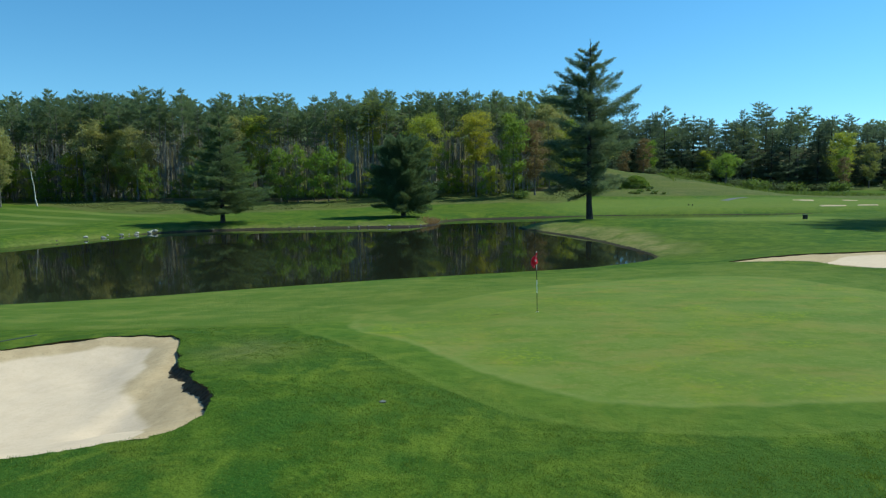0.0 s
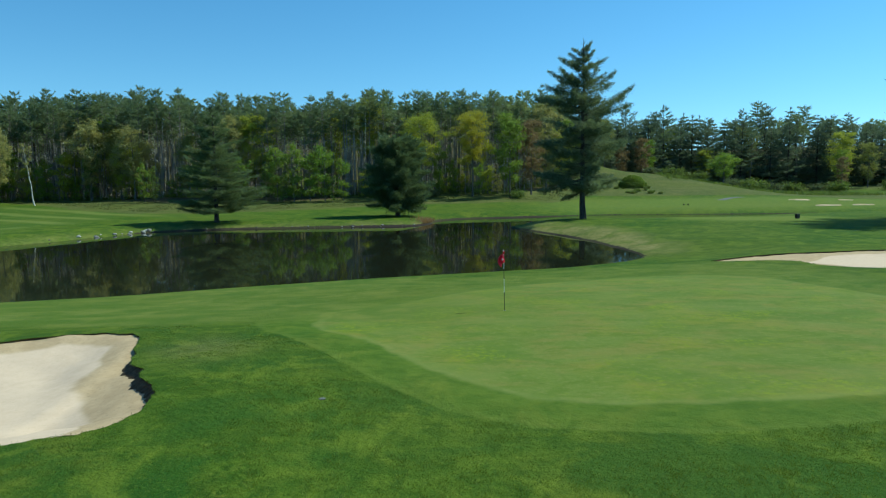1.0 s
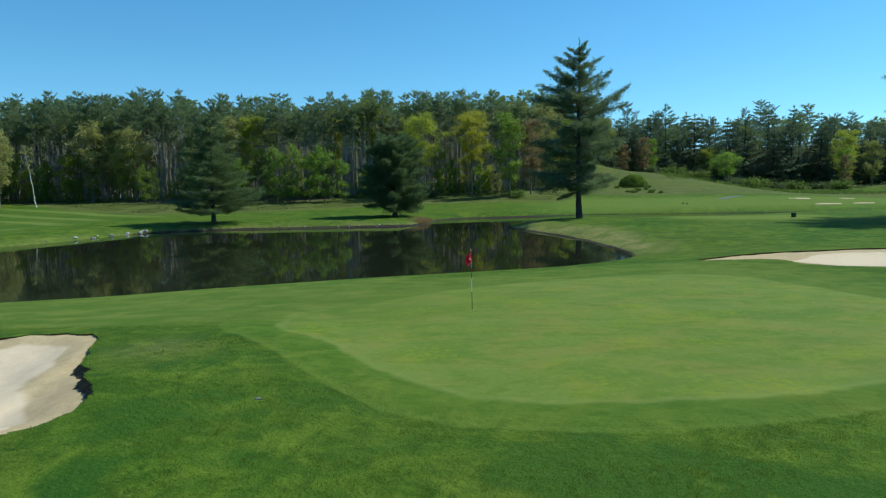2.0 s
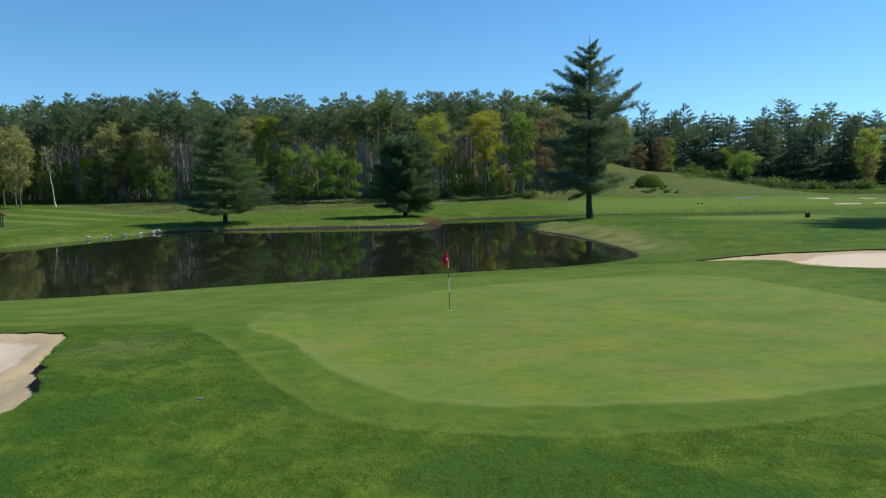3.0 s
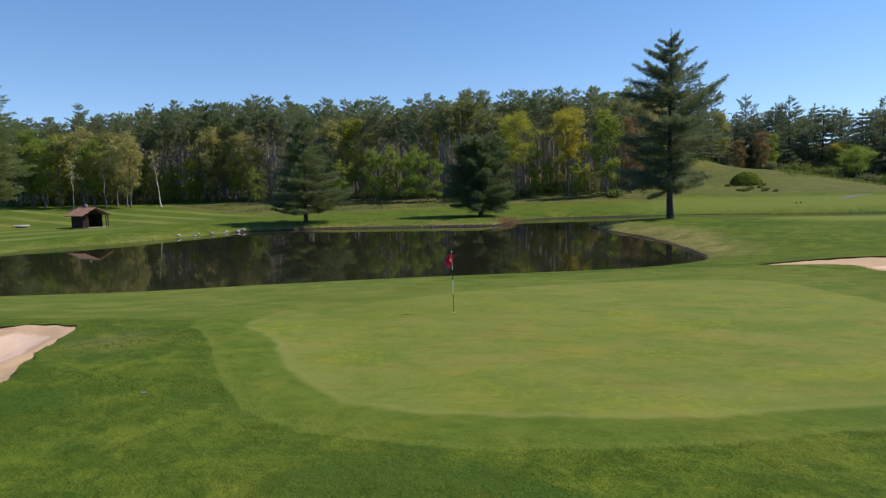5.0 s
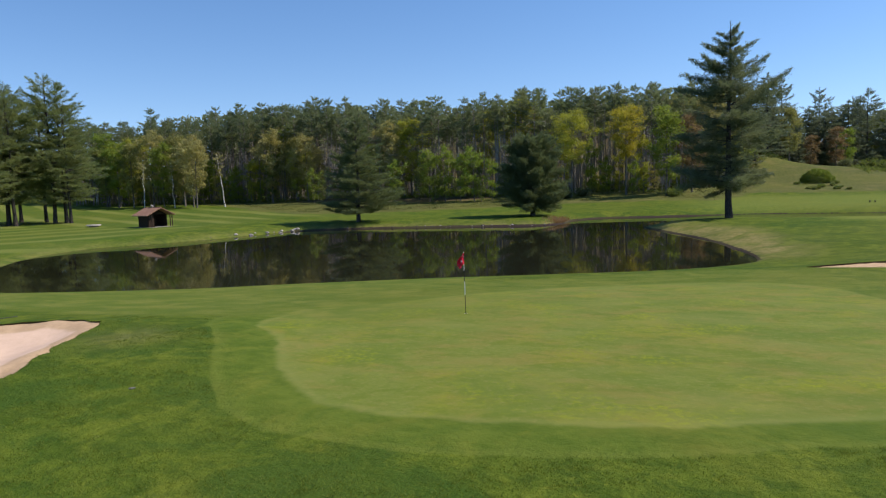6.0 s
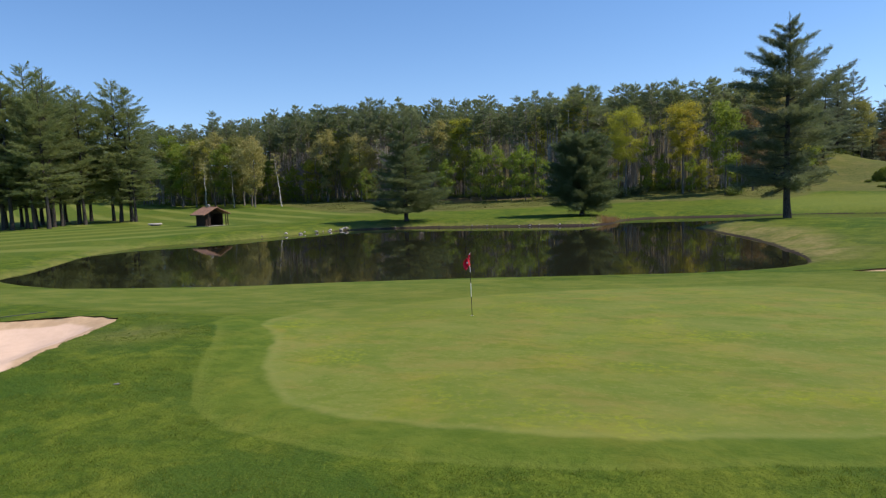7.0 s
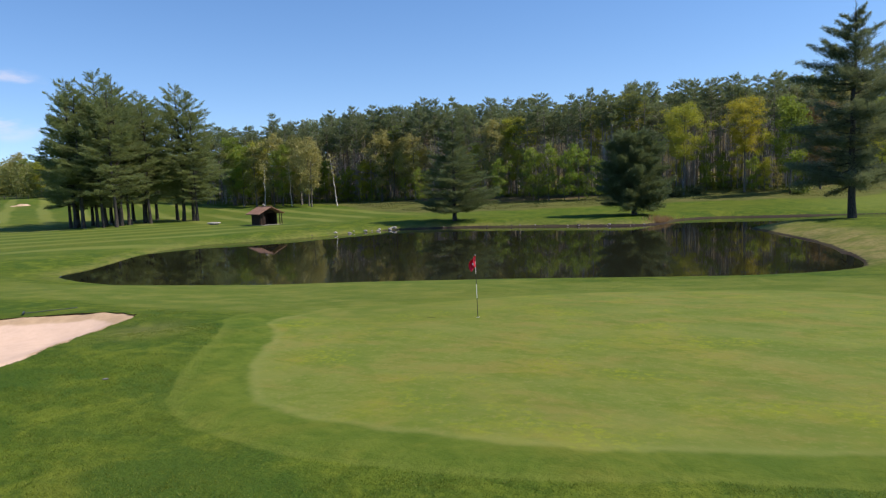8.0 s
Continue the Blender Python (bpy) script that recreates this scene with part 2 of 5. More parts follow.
def sand_material():
    k = Mat("bunker_sand")
    w = k.place(world=True)
    fine, mid = k.noise(60, 4, 0.7, w), k.noise(3.0, 5, 0.6, w)
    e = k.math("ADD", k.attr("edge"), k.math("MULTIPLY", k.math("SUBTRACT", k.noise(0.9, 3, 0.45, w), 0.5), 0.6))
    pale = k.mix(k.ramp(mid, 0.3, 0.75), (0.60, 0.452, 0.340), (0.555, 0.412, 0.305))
    # towards the edge the sand turns tan, with darker flecks
    tan_sand = k.mix(k.ramp(mid, 0.3, 0.7), (0.46, 0.335, 0.21), (0.39, 0.28, 0.17))
    c = k.mix(k.ramp(e, 1.32, 1.58, 1.0, 0.0), pale, tan_sand)
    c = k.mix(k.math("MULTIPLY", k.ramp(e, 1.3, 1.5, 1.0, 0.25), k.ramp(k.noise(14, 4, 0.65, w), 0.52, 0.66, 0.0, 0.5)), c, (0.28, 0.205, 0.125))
    c = k.mix(k.ramp(fine, 0.6, 0.75, 0.0, 0.35), c, (0.33, 0.25, 0.17))
    k.bump(k.math("ADD", mid, k.math("MULTIPLY", fine, 0.15)), 0.03, 0.4)
    return k.done(c, 0.95, 0.1)


def water_material():
    k = Mat("pond_water")
    w = k.place((1.0, 0.35, 1.0), True)
    r = k.math("ADD", k.noise(1.1, 3, 0.5, w), k.math("MULTIPLY", k.noise(5.0, 2, 0.5, w), 0.25))
    k.bump(r, 0.01, 0.15)
    k.b.inputs["IOR"].default_value = 1.33
    k.b.inputs["Transmission Weight"].default_value = 0.0
    return k.done((0.012, 0.013, 0.008), 0.03, 0.5)


TURF, SAND, WATER = turf_material(), sand_material(), water_material()
PINE_LEAF = leaf_material("pine_needles", (0.058, 0.092, 0.060), (0.178, 0.216, 0.120), (0.122, 0.155, 0.092), 0.42)
# grove needles carry the warm yellow of sunlight in their own colour
GROVE_LEAF = leaf_material("sunlit_pine_needles", (0.062, 0.102, 0.050), (0.225, 0.272, 0.108), (0.150, 0.192, 0.082), 0.48)
# far needles: the bluish haze of distance is mixed into their colour
HAZE_LEAF = leaf_material("dark_far_needles", (0.068, 0.102, 0.082), (0.150, 0.190, 0.130), (0.110, 0.142, 0.096), 0.45)
OLIVE_LEAF = leaf_material("olive_spring_leaves", (0.15, 0.17, 0.055), (0.27, 0.28, 0.095), (0.22, 0.22, 0.085), 0.5)
DARK_LEAF = leaf_material("dense_dark_needles", (0.040, 0.075, 0.042), (0.155, 0.200, 0.092), (0.085, 0.12, 0.06), 0.35)
SPRUCE_LEAF = leaf_material("blue_green_needles", (0.056, 0.090, 0.045), (0.155, 0.195, 0.088), (0.11, 0.145, 0.07), 0.45)
FOREST_LEAF = leaf_material("forest_pine_needles", (0.080, 0.124, 0.078), (0.200, 0.250, 0.132), (0.175, 0.195, 0.105), 0.5)
FRESH_LEAF = leaf_material("fresh_spring_leaves", (0.11, 0.185, 0.028), (0.22, 0.31, 0.055), (0.20, 0.22, 0.045), 0.5)
LIME_LEAF = leaf_material("bright_yellow_green_leaves", (0.22, 0.26, 0.036), (0.38, 0.40, 0.065), (0.32, 0.33, 0.06), 0.5)
GOLD_LEAF = leaf_material("golden_spring_leaves", (0.27, 0.26, 0.034), (0.43, 0.395, 0.06), (0.38, 0.33, 0.05), 0.5)
BUD_LEAF = leaf_material("reddish_spring_buds", (0.15, 0.105, 0.055), (0.25, 0.175, 0.095), (0.20, 0.17, 0.08), 0.4)
TAN_LEAF = leaf_material("tan_spring_catkins", (0.23, 0.22, 0.085), (0.39, 0.36, 0.15), (0.31, 0.31, 0.11), 0.45)
SHRUB_LEAF = leaf_material("shrub_leaves", (0.06, 0.105, 0.022), (0.15, 0.205, 0.042), (0.14, 0.15, 0.05), 0.4)
GREY_LEAF = leaf_material("grey_green_scrub_leaves", (0.062, 0.086, 0.040), (0.130, 0.160, 0.075), (0.10, 0.12, 0.055), 0.4)
BARK_TALL = bark_material("tall_pine_bark", (0.14, 0.122, 0.108), (0.32, 0.285, 0.25))
BARK_PINE = bark_material("pine_bark", (0.022, 0.019, 0.017), (0.075, 0.066, 0.058))
BARK_GREY = bark_material("grey_bark", (0.075, 0.068, 0.06), (0.19, 0.175, 0.155))
BARK_WHITE = bark_material("white_birch_bark", (0.30, 0.29, 0.27), (0.78, 0.76, 0.72))
# earth of the bunker lips, coloured dark to carry the lip's shade too
SOIL_AND_SHADE = plain_material("dark_soil", (0.042, 0.031, 0.020), (0.100, 0.074, 0.046), 14, 0.95, 0.1, dist=0.03)
STONE = plain_material("grey_stone", (0.15, 0.145, 0.13), (0.30, 0.285, 0.26), 6, 0.85, 0.25, dist=0.02)
WET_STONE = plain_material("wet_brown_stone", (0.055, 0.045, 0.034), (0.13, 0.11, 0.085), 6, 0.7, 0.3, dist=0.02)
PALE_STONE = plain_material("pale_stone", (0.27, 0.26, 0.24), (0.46, 0.44, 0.41), 6, 0.8, 0.25, dist=0.02)
GRASS = leaf_material("rough_grass_blades", (0.048, 0.100, 0.009), (0.110, 0.168, 0.018), (0.075, 0.125, 0.012), 0.35)
BARK_PALE = bark_material("pale_thin_bark", (0.19, 0.178, 0.162), (0.42, 0.395, 0.36))

# ---- helpers for meshes ----
def mesh_from(name, verts, faces, material, smooth=False):
    """A mesh from arrays of places and of triangles (or a list of polygons)."""
    me = bpy.data.meshes.new(name)
    verts = np.asarray(verts, dtype=np.float32)
    if isinstance(faces, np.ndarray):
        n, k = faces.shape
        me.vertices.add(len(verts))
        me.vertices.foreach_set("co", verts.ravel())
        me.loops.add(n * k)
        me.loops.foreach_set("vertex_index", faces.astype(np.int32).ravel())
        me.polygons.add(n)
        me.polygons.foreach_set("loop_start", np.arange(0, n * k, k, dtype=np.int32))
        me.update(calc_edges=True)
    else:
        me.from_pydata([tuple(v) for v in verts.tolist()], [], faces)
    me.materials.append(material)
    if smooth:
        me.polygons.foreach_set("use_smooth", np.ones(len(me.polygons), dtype=bool))
    return me


def child(name, me, parent, label=""):
    ob = new(name, me)
    ob.parent = parent
    return tagged(ob, label)


def part(name, bm, material, parent, label=""):
    me = bpy.data.meshes.new(name)
    bm.to_mesh(me)
    bm.free()
    me.materials.append(material)
    return child(name, me, parent, label)


def floats(me, name, values):
    a = me.attributes.new(name, "FLOAT", "POINT")
    a.data.foreach_set("value", np.asarray(values, dtype=np.float32))


def smooth_loop(points, step):
    """A closed, evenly stepped Catmull-Rom curve through the points."""
    p = np.array(points, float)
    out = []
    n = len(p)
    for i in range(n):
        a, b, c, d = p[i - 1], p[i], p[(i + 1) % n], p[(i + 2) % n]
        k = max(2, int(np.linalg.norm(c - b) / step))
        for j in range(k):
            t = j / k
            out.append(0.5 * (2 * b + (c - a) * t + (2 * a - 5 * b + 4 * c - d) * t * t + (3 * b - a - 3 * c + d) * t ** 3))
    return np.array(out)


def inside(loop, x, y):
    r = np.zeros(len(x), bool)
    a, b = loop, np.roll(loop, -1, 0)
    for (x0, y0), (x1, y1) in zip(a, b):
        if y0 != y1:
            r ^= ((y0 > y) != (y1 > y)) & (x < (x1 - x0) * (y - y0) / (y1 - y0) + x0)
    return r


def signed(loop, x, y):
    """Distance to a closed outline, negative inside."""
    if len(x) < 64:
        p, d = loop[None], (np.roll(loop, -1, 0) - loop)[None]
        v = np.column_stack((x, y))[:, None] - p
        t = np.clip((v * d).sum(2) / np.maximum((d * d).sum(2), 1e-9), 0, 1)
        near = ((v - t[..., None] * d) ** 2).sum(2).min(1)
        cross = ((loop[:, 1] > y[:, None]) != (np.roll(loop[:, 1], -1) > y[:, None]))
        dy = np.where(np.abs(d[0, :, 1]) < 1e-12, 1e-12, d[0, :, 1])
        hits = cross & (x[:, None] < d[0, :, 0] * (y[:, None] - loop[:, 1]) / dy + loop[:, 0])
        return np.sqrt(near) * np.where(hits.sum(1) % 2 == 1, -1, 1)
    best = np.full(len(x), 1e9)
    a, b = loop, np.roll(loop, -1, 0)
    for p, q in zip(a, b):
        d = q - p
        t = np.clip(((x - p[0]) * d[0] + (y - p[1]) * d[1]) / max(d @ d, 1e-9), 0, 1)
        best = np.minimum(best, (x - p[0] - t * d[0]) ** 2 + (y - p[1] - t * d[1]) ** 2)
    return np.sqrt(best) * np.where(inside(loop, x, y), -1, 1)


def step_up(a, b, v):
    t = np.clip((v - a) / (b - a), 0, 1)
    return t * t * (3 - 2 * t)


def hill(x, y, cx, cy, sx, sy, amp):
    return amp * np.exp(-((x - cx) / sx) ** 2 - ((y - cy) / sy) ** 2)


# ---- plan ----
WATER_Z = -2.325
POND = smooth_loop([(-43.5, 39.3), (-46, 44), (-49, 49), (-52.8, 55), (-54.8, 61), (-55, 66.5), (-53, 70), (-49.5, 73.5), (-46.5, 79), (-43.5, 86),
                    (-40.5, 91.5), (-32, 95.2), (-24, 96), (-14, 96.8), (-5, 97.2), (-1.6, 101), (-0.2, 108), (4, 113), (10.8, 114), (17, 115.8),
                    (27, 119.5), (40, 118.5), (58, 117), (90, 118), (140, 122), (140, 116), (90, 111.5), (58, 109), (40, 108.5), (28, 107), (20, 103.5),
                    (14, 98), (10.5, 92.5), (12.2, 86.5), (16.2, 74.5), (17.8, 66), (18.4, 58.5), (16.8, 54.3), (10.2, 49.9), (3.2, 47.6), (-4.2, 45.3),
                    (-12, 42), (-19, 39), (-27.5, 37), (-35, 36.8)], 1.2)
GREEN = smooth_loop([(-2.7, 23.3), (-2.6, 20.2), (-0.85, 18.3), (0.65, 15.85), (1.8, 14.4), (2.9, 13.35), (4.1, 12.9), (5.7, 12.8), (8.9, 13.1), (11.1, 13.7),
                     (13.9, 14.8), (17.3, 17), (19, 21.5), (18.3, 26.5), (17.6, 29.5), (16.8, 32.6), (14.8, 34.6), (11, 34.8), (6.2, 33), (2.1, 29.6), (-0.7, 25.9)], 0.5)
COLLAR = smooth_loop([(-5.0, 23.6), (-4.4, 20.2), (-2.75, 18.1), (-1.05, 15.6), (-0.1, 14.2), (1.2, 12.65), (2.6, 11.7), (4.6, 11.25), (6.5, 11.3), (9.2, 11.8),
                      (11.9, 12.8), (14.6, 13.6), (18.6, 15.6), (21, 20.5), (20.6, 27), (19.9, 30.5), (18.8, 34.2), (15.8, 36.8), (10.5, 37), (4.6, 35), (0, 31.5), (-3.4, 27.5)], 0.5)


def ragged(loop, amount, seed):
    """Small unevenness of a cut edge."""
    out = loop.copy()
    for i, (x, y) in enumerate(loop):
        v = noise.noise_vector((x * 2.3, y * 2.3, seed)) * 0.6 + noise.noise_vector((x * 6.1, y * 6.1, seed + 5)) * 0.4
        out[i] += (v.x * amount, v.y * amount)
    return out


BUNKER_A = ragged(smooth_loop([(-7.4, 18.75), (-6.8, 17.35), (-6.2, 15.9), (-5.6, 15.0), (-5.3, 14.4), (-4.95, 13.9), (-4.5, 13.2), (-4.25, 12.4), (-4.3, 11.8), (-4.55, 11.3),
                               (-5.3, 11), (-6.1, 10.7), (-7, 10.4), (-9, 9.8), (-12, 10.2), (-14.5, 12.5), (-14.4, 15.6), (-12.9, 17.3), (-11.6, 18.15), (-10.4, 18.75), (-9, 19.1)], 0.11), 0.17, 3.0)
BUNKER_B = ragged(smooth_loop([(18.2, 42.2), (20.8, 44.4), (24, 45.9), (27.8, 46), (31, 46.3), (35, 45), (37, 41), (33.5, 37), (28, 35), (24.2, 36.1), (22.7, 38),
                               (22.7, 40.2), (21.6, 41.4)], 0.3), 0.15, 9.0)
FAR_BUNKERS = [((74.5, 138), 1.9, 1.3), ((71.2, 122.5), 2.4, 0.9), ((84, 138.5), 1.6, 0.8), ((78, 123), 2.0, 0.8), ((-200.5, 131.2), 2.6, 2.6)]


def land(x, y):
    """Height of the turf, before the bunkers are cut."""
    x, y = np.asarray(x, float), np.asarray(y, float)
    h = 0.34 - 0.0265 * (np.clip(y, 4, 36) - 10)
    h = h + hill(x, y, -3.5, 14.5, 3.4, 4.5, 0.28) + hill(x, y, -8, 19.3, 5, 2.2, 0.22)
    h = h - 0.10 * step_up(12, 20, x) * step_up(10, 30, y)
    h = h + hill(x, y, -14, 31, 14, 7, -0.75) + hill(x, y, 3.5, 39.5, 14, 7, -0.72)
    flat = -1.4 + 0.4 * step_up(20, 34, x) * (1 - step_up(88, 104, y)) + hill(x, y, 40, 104, 14, 9, -0.95)
    k = np.maximum(step_up(34, 58, y), step_up(18, 42, -x))
    h = h * (1 - k) + flat * k
    h = h + 1.6 * step_up(112, 175, y) * (1 - step_up(68, 105, x)) + 2.6 * step_up(138, 190, y) * step_up(-95, -40, x) * (1 - step_up(15, 50, x)) + hill(x, y, 55, 206, 28, 27, 5.5) - 0.4 * step_up(75, 120, x) * step_up(130, 190, y)
    h = h + 3.6 * step_up(130, 200, -x) + hill(x, y, -209, 138, 7, 7, 1.8)
    h = h + 8 * step_up(220, 420, np.hypot(x, y - 20)) * step_up(150, 260, y + 0.5 * np.abs(x))
    h = h + 26 * step_up(182, 236, y) * (1 - step_up(20, 60, x)) * step_up(-175, -140, x) + 13 * step_up(258, 296, y) * step_up(30, 60, x)
    d = signed(POND, x.ravel(), y.ravel()).reshape(x.shape)
    reach = 12.5 - 8.0 * step_up(50, 74, y)
    s = np.clip(d / reach, 0, 1)
    up = np.sin(s * math.pi / 2) ** 0.9
    bank = WATER_Z + 0.12 + (h - WATER_Z - 0.12) * up
    return np.where(d < 0, WATER_Z - 0.9 + 1.0 * np.exp(np.minimum(d, 0) * 1.2), bank), d


def height(x, y):
    return float(land(np.array([x]), np.array([y]))[0][0])


def build_ground():
    from mathutils import geometry
    rng = np.random.default_rng(4)
    sets = []

    def grid(x0, x1, y0, y1, s, hole=None):
        gx, gy = np.meshgrid(np.arange(x0, x1 + s / 2, s), np.arange(y0, y1 + s / 2, s))
        p = np.column_stack((gx.ravel(), gy.ravel())) + rng.uniform(-0.22, 0.22, (gx.size, 2)) * s
        if hole:
            p = p[~((p[:, 0] > hole[0]) & (p[:, 0] < hole[1]) & (p[:, 1] > hole[2]) & (p[:, 1] < hole[3]))]
        sets.append(p)

    grid(-17, 24, 6, 39, 0.42)
    grid(-62, 62, 0, 60, 1.1, (-17, 24, 6, 39))
    grid(-140, 140, -30, 250, 3.2, (-62, 62, 0, 60))
    grid(-500, 500, -300, 600, 24, (-140, 140, -30, 250))
    grid(-226, -182, 114, 154, 1.6)
    grid(-3600, 3600, -3600, 3600, 300, (-500, 500, -300, 600))
    pts = np.vstack(sets)
    loops = [BUNKER_A, BUNKER_B, POND]
    for lp, gap in ((BUNKER_A, 0.2), (BUNKER_B, 0.3), (POND, 0.8)):
        pts = pts[np.abs(signed(lp, pts[:, 0], pts[:, 1])) > gap]
    verts, edges = [Vector(p) for p in pts.tolist()], []
    for lp in loops:
        n0 = len(verts)
        verts += [Vector(p) for p in lp.tolist()]
        edges += [(n0 + i, n0 + (i + 1) % len(lp)) for i in range(len(lp))]
    v2, _, faces, _, _, _ = geometry.delaunay_2d_cdt(verts, edges, [], 0, 1e-4)
    v2 = np.array([tuple(v) for v in v2])
    f = np.array(faces)
    cen = v2[f].mean(1)
    keep = ~(inside(BUNKER_A, cen[:, 0], cen[:, 1]) | inside(BUNKER_B, cen[:, 0], cen[:, 1]))
    f = f[keep]
    x, y = v2[:, 0], v2[:, 1]
    z, d = land(x, y)
    da, db = signed(BUNKER_A, x, y), signed(BUNKER_B, x, y)
    z = z + 0.025 * np.exp(-np.abs(da) / 0.5) * step_up(10.5, 14, y) + 0.03 * np.exp(-np.abs(db) / 0.8)
    me = mesh_from("ground", np.column_stack((x, y, z)), f, TURF, True)
    floats(me, "green", signed(GREEN, x, y))
    floats(me, "collar", signed(COLLAR, x, y))
    floats(me, "shore", d - 0.35 * step_up(90, 96, y) + 0.55 * step_up(102, 106, y) * step_up(14, 24, x) + 0.6 * step_up(36, 40, -x) * (1 - step_up(86, 92, y)))
    lawn = 0.75 * step_up(10, 30, x) * (step_up(116, 122, y) * (1 - step_up(142, 152, y)) + 0.0) * (1 - step_up(115, 140, x))
    lawn = np.maximum(lawn, 1 - step_up(0.9, 1.03, np.hypot((x - 41) / 11.5, (y - 86) / 5.5)))
    approach = step_up(3.0, 4.5, d) * step_up(21.0, 22.4, y + 0.6 * np.sin(x * 0.5)) * (1 - step_up(46, 52, y)) * (1 - step_up(-3, 4, x)) * (1 - step_up(38, 46, -x))
    beyond = signed(GREEN, x, y)
    approach = np.maximum(approach, 0.75 * step_up(-0.1, 0.2, beyond) * (1 - step_up(6.5, 8.5, beyond)) * step_up(22, 30, y) * (1 - step_up(20, 24, x)) * step_up(-4, 1, x))
    floats(me, "lawn", np.clip(lawn, 0, 1))
    floats(me, "approach", np.clip(approach, 0, 1))
    far = (1 - step_up(-10, 15, x)) * step_up(100, 108, y + 0.25 * x) * (1 - step_up(128, 142, y - 0.2 * np.abs(x + 40))) * (1 - step_up(95, 120, x))
    left = step_up(52, 60, -x) * step_up(38, 50, y) * (1 - step_up(120, 140, y) * (1 - step_up(120, 150, -x)))
    floats(me, "fairway", np.clip(np.maximum.reduce([far * step_up(6, 9, d) * (0.15 + 0.85 * step_up(30, 62, -x)), left]), 0, 1))
    floats(me, "dry", np.clip(step_up(2, 8, x) * step_up(53, 60, y) * (1 - step_up(90, 96, y)) * (1 - step_up(2.5, 6, d)) + 0.8 * (1 - step_up(0.6, 2.4, d)) * np.maximum(step_up(60, 75, y) * (1 - step_up(104, 110, y)) * (1 - step_up(36, 42, -x)), 0.5 * step_up(36, 44, -x))
                              + hill(x, y, 60, 206, 30, 9, 1.5) + hill(x, y, -4.9, 16.8, 1.3, 1.5, 0.42), 0, 1))
    floats(me, "meadow", np.clip(step_up(-25, -13, y - wood_edge(x)) + 0.85 * step_up(28, 38, x) * step_up(150, 157, y) * (1 - step_up(120, 140, x)), 0, 1))
    floats(me, "litter", woods(x, y))
    g = new("ground", me)
    return tagged(g, "mown green turf of a golf course with rough, collar and fairway", "ground", kind="structure")


def wood_edge(x):
    """Where the open turf ends."""
    return 150 + 10 * np.sin(x * 0.045 + 1.0) + 24 * step_up(40, 110, -x) + 88 * step_up(22, 62, x) + 10 * step_up(120, 160, -x)


def woods(x, y):
    """1 under the woods, 0 on open turf."""
    return step_up(-7, 7, y - wood_edge(x) - 3)


def east_side(x, y):
    return step_up(-7.0, -6.4, x) * step_up(11.8, 12.8, y)


def lip_depth(x, y, deep):
    """How far the sand lies under the turf's edge: deep on the side by the green, shallow elsewhere."""
    return 0.006 + 0.165 * east_side(x, y) if deep > 0.35 else 0.02 + 0.03 * step_up(41.0, 43.0, y)


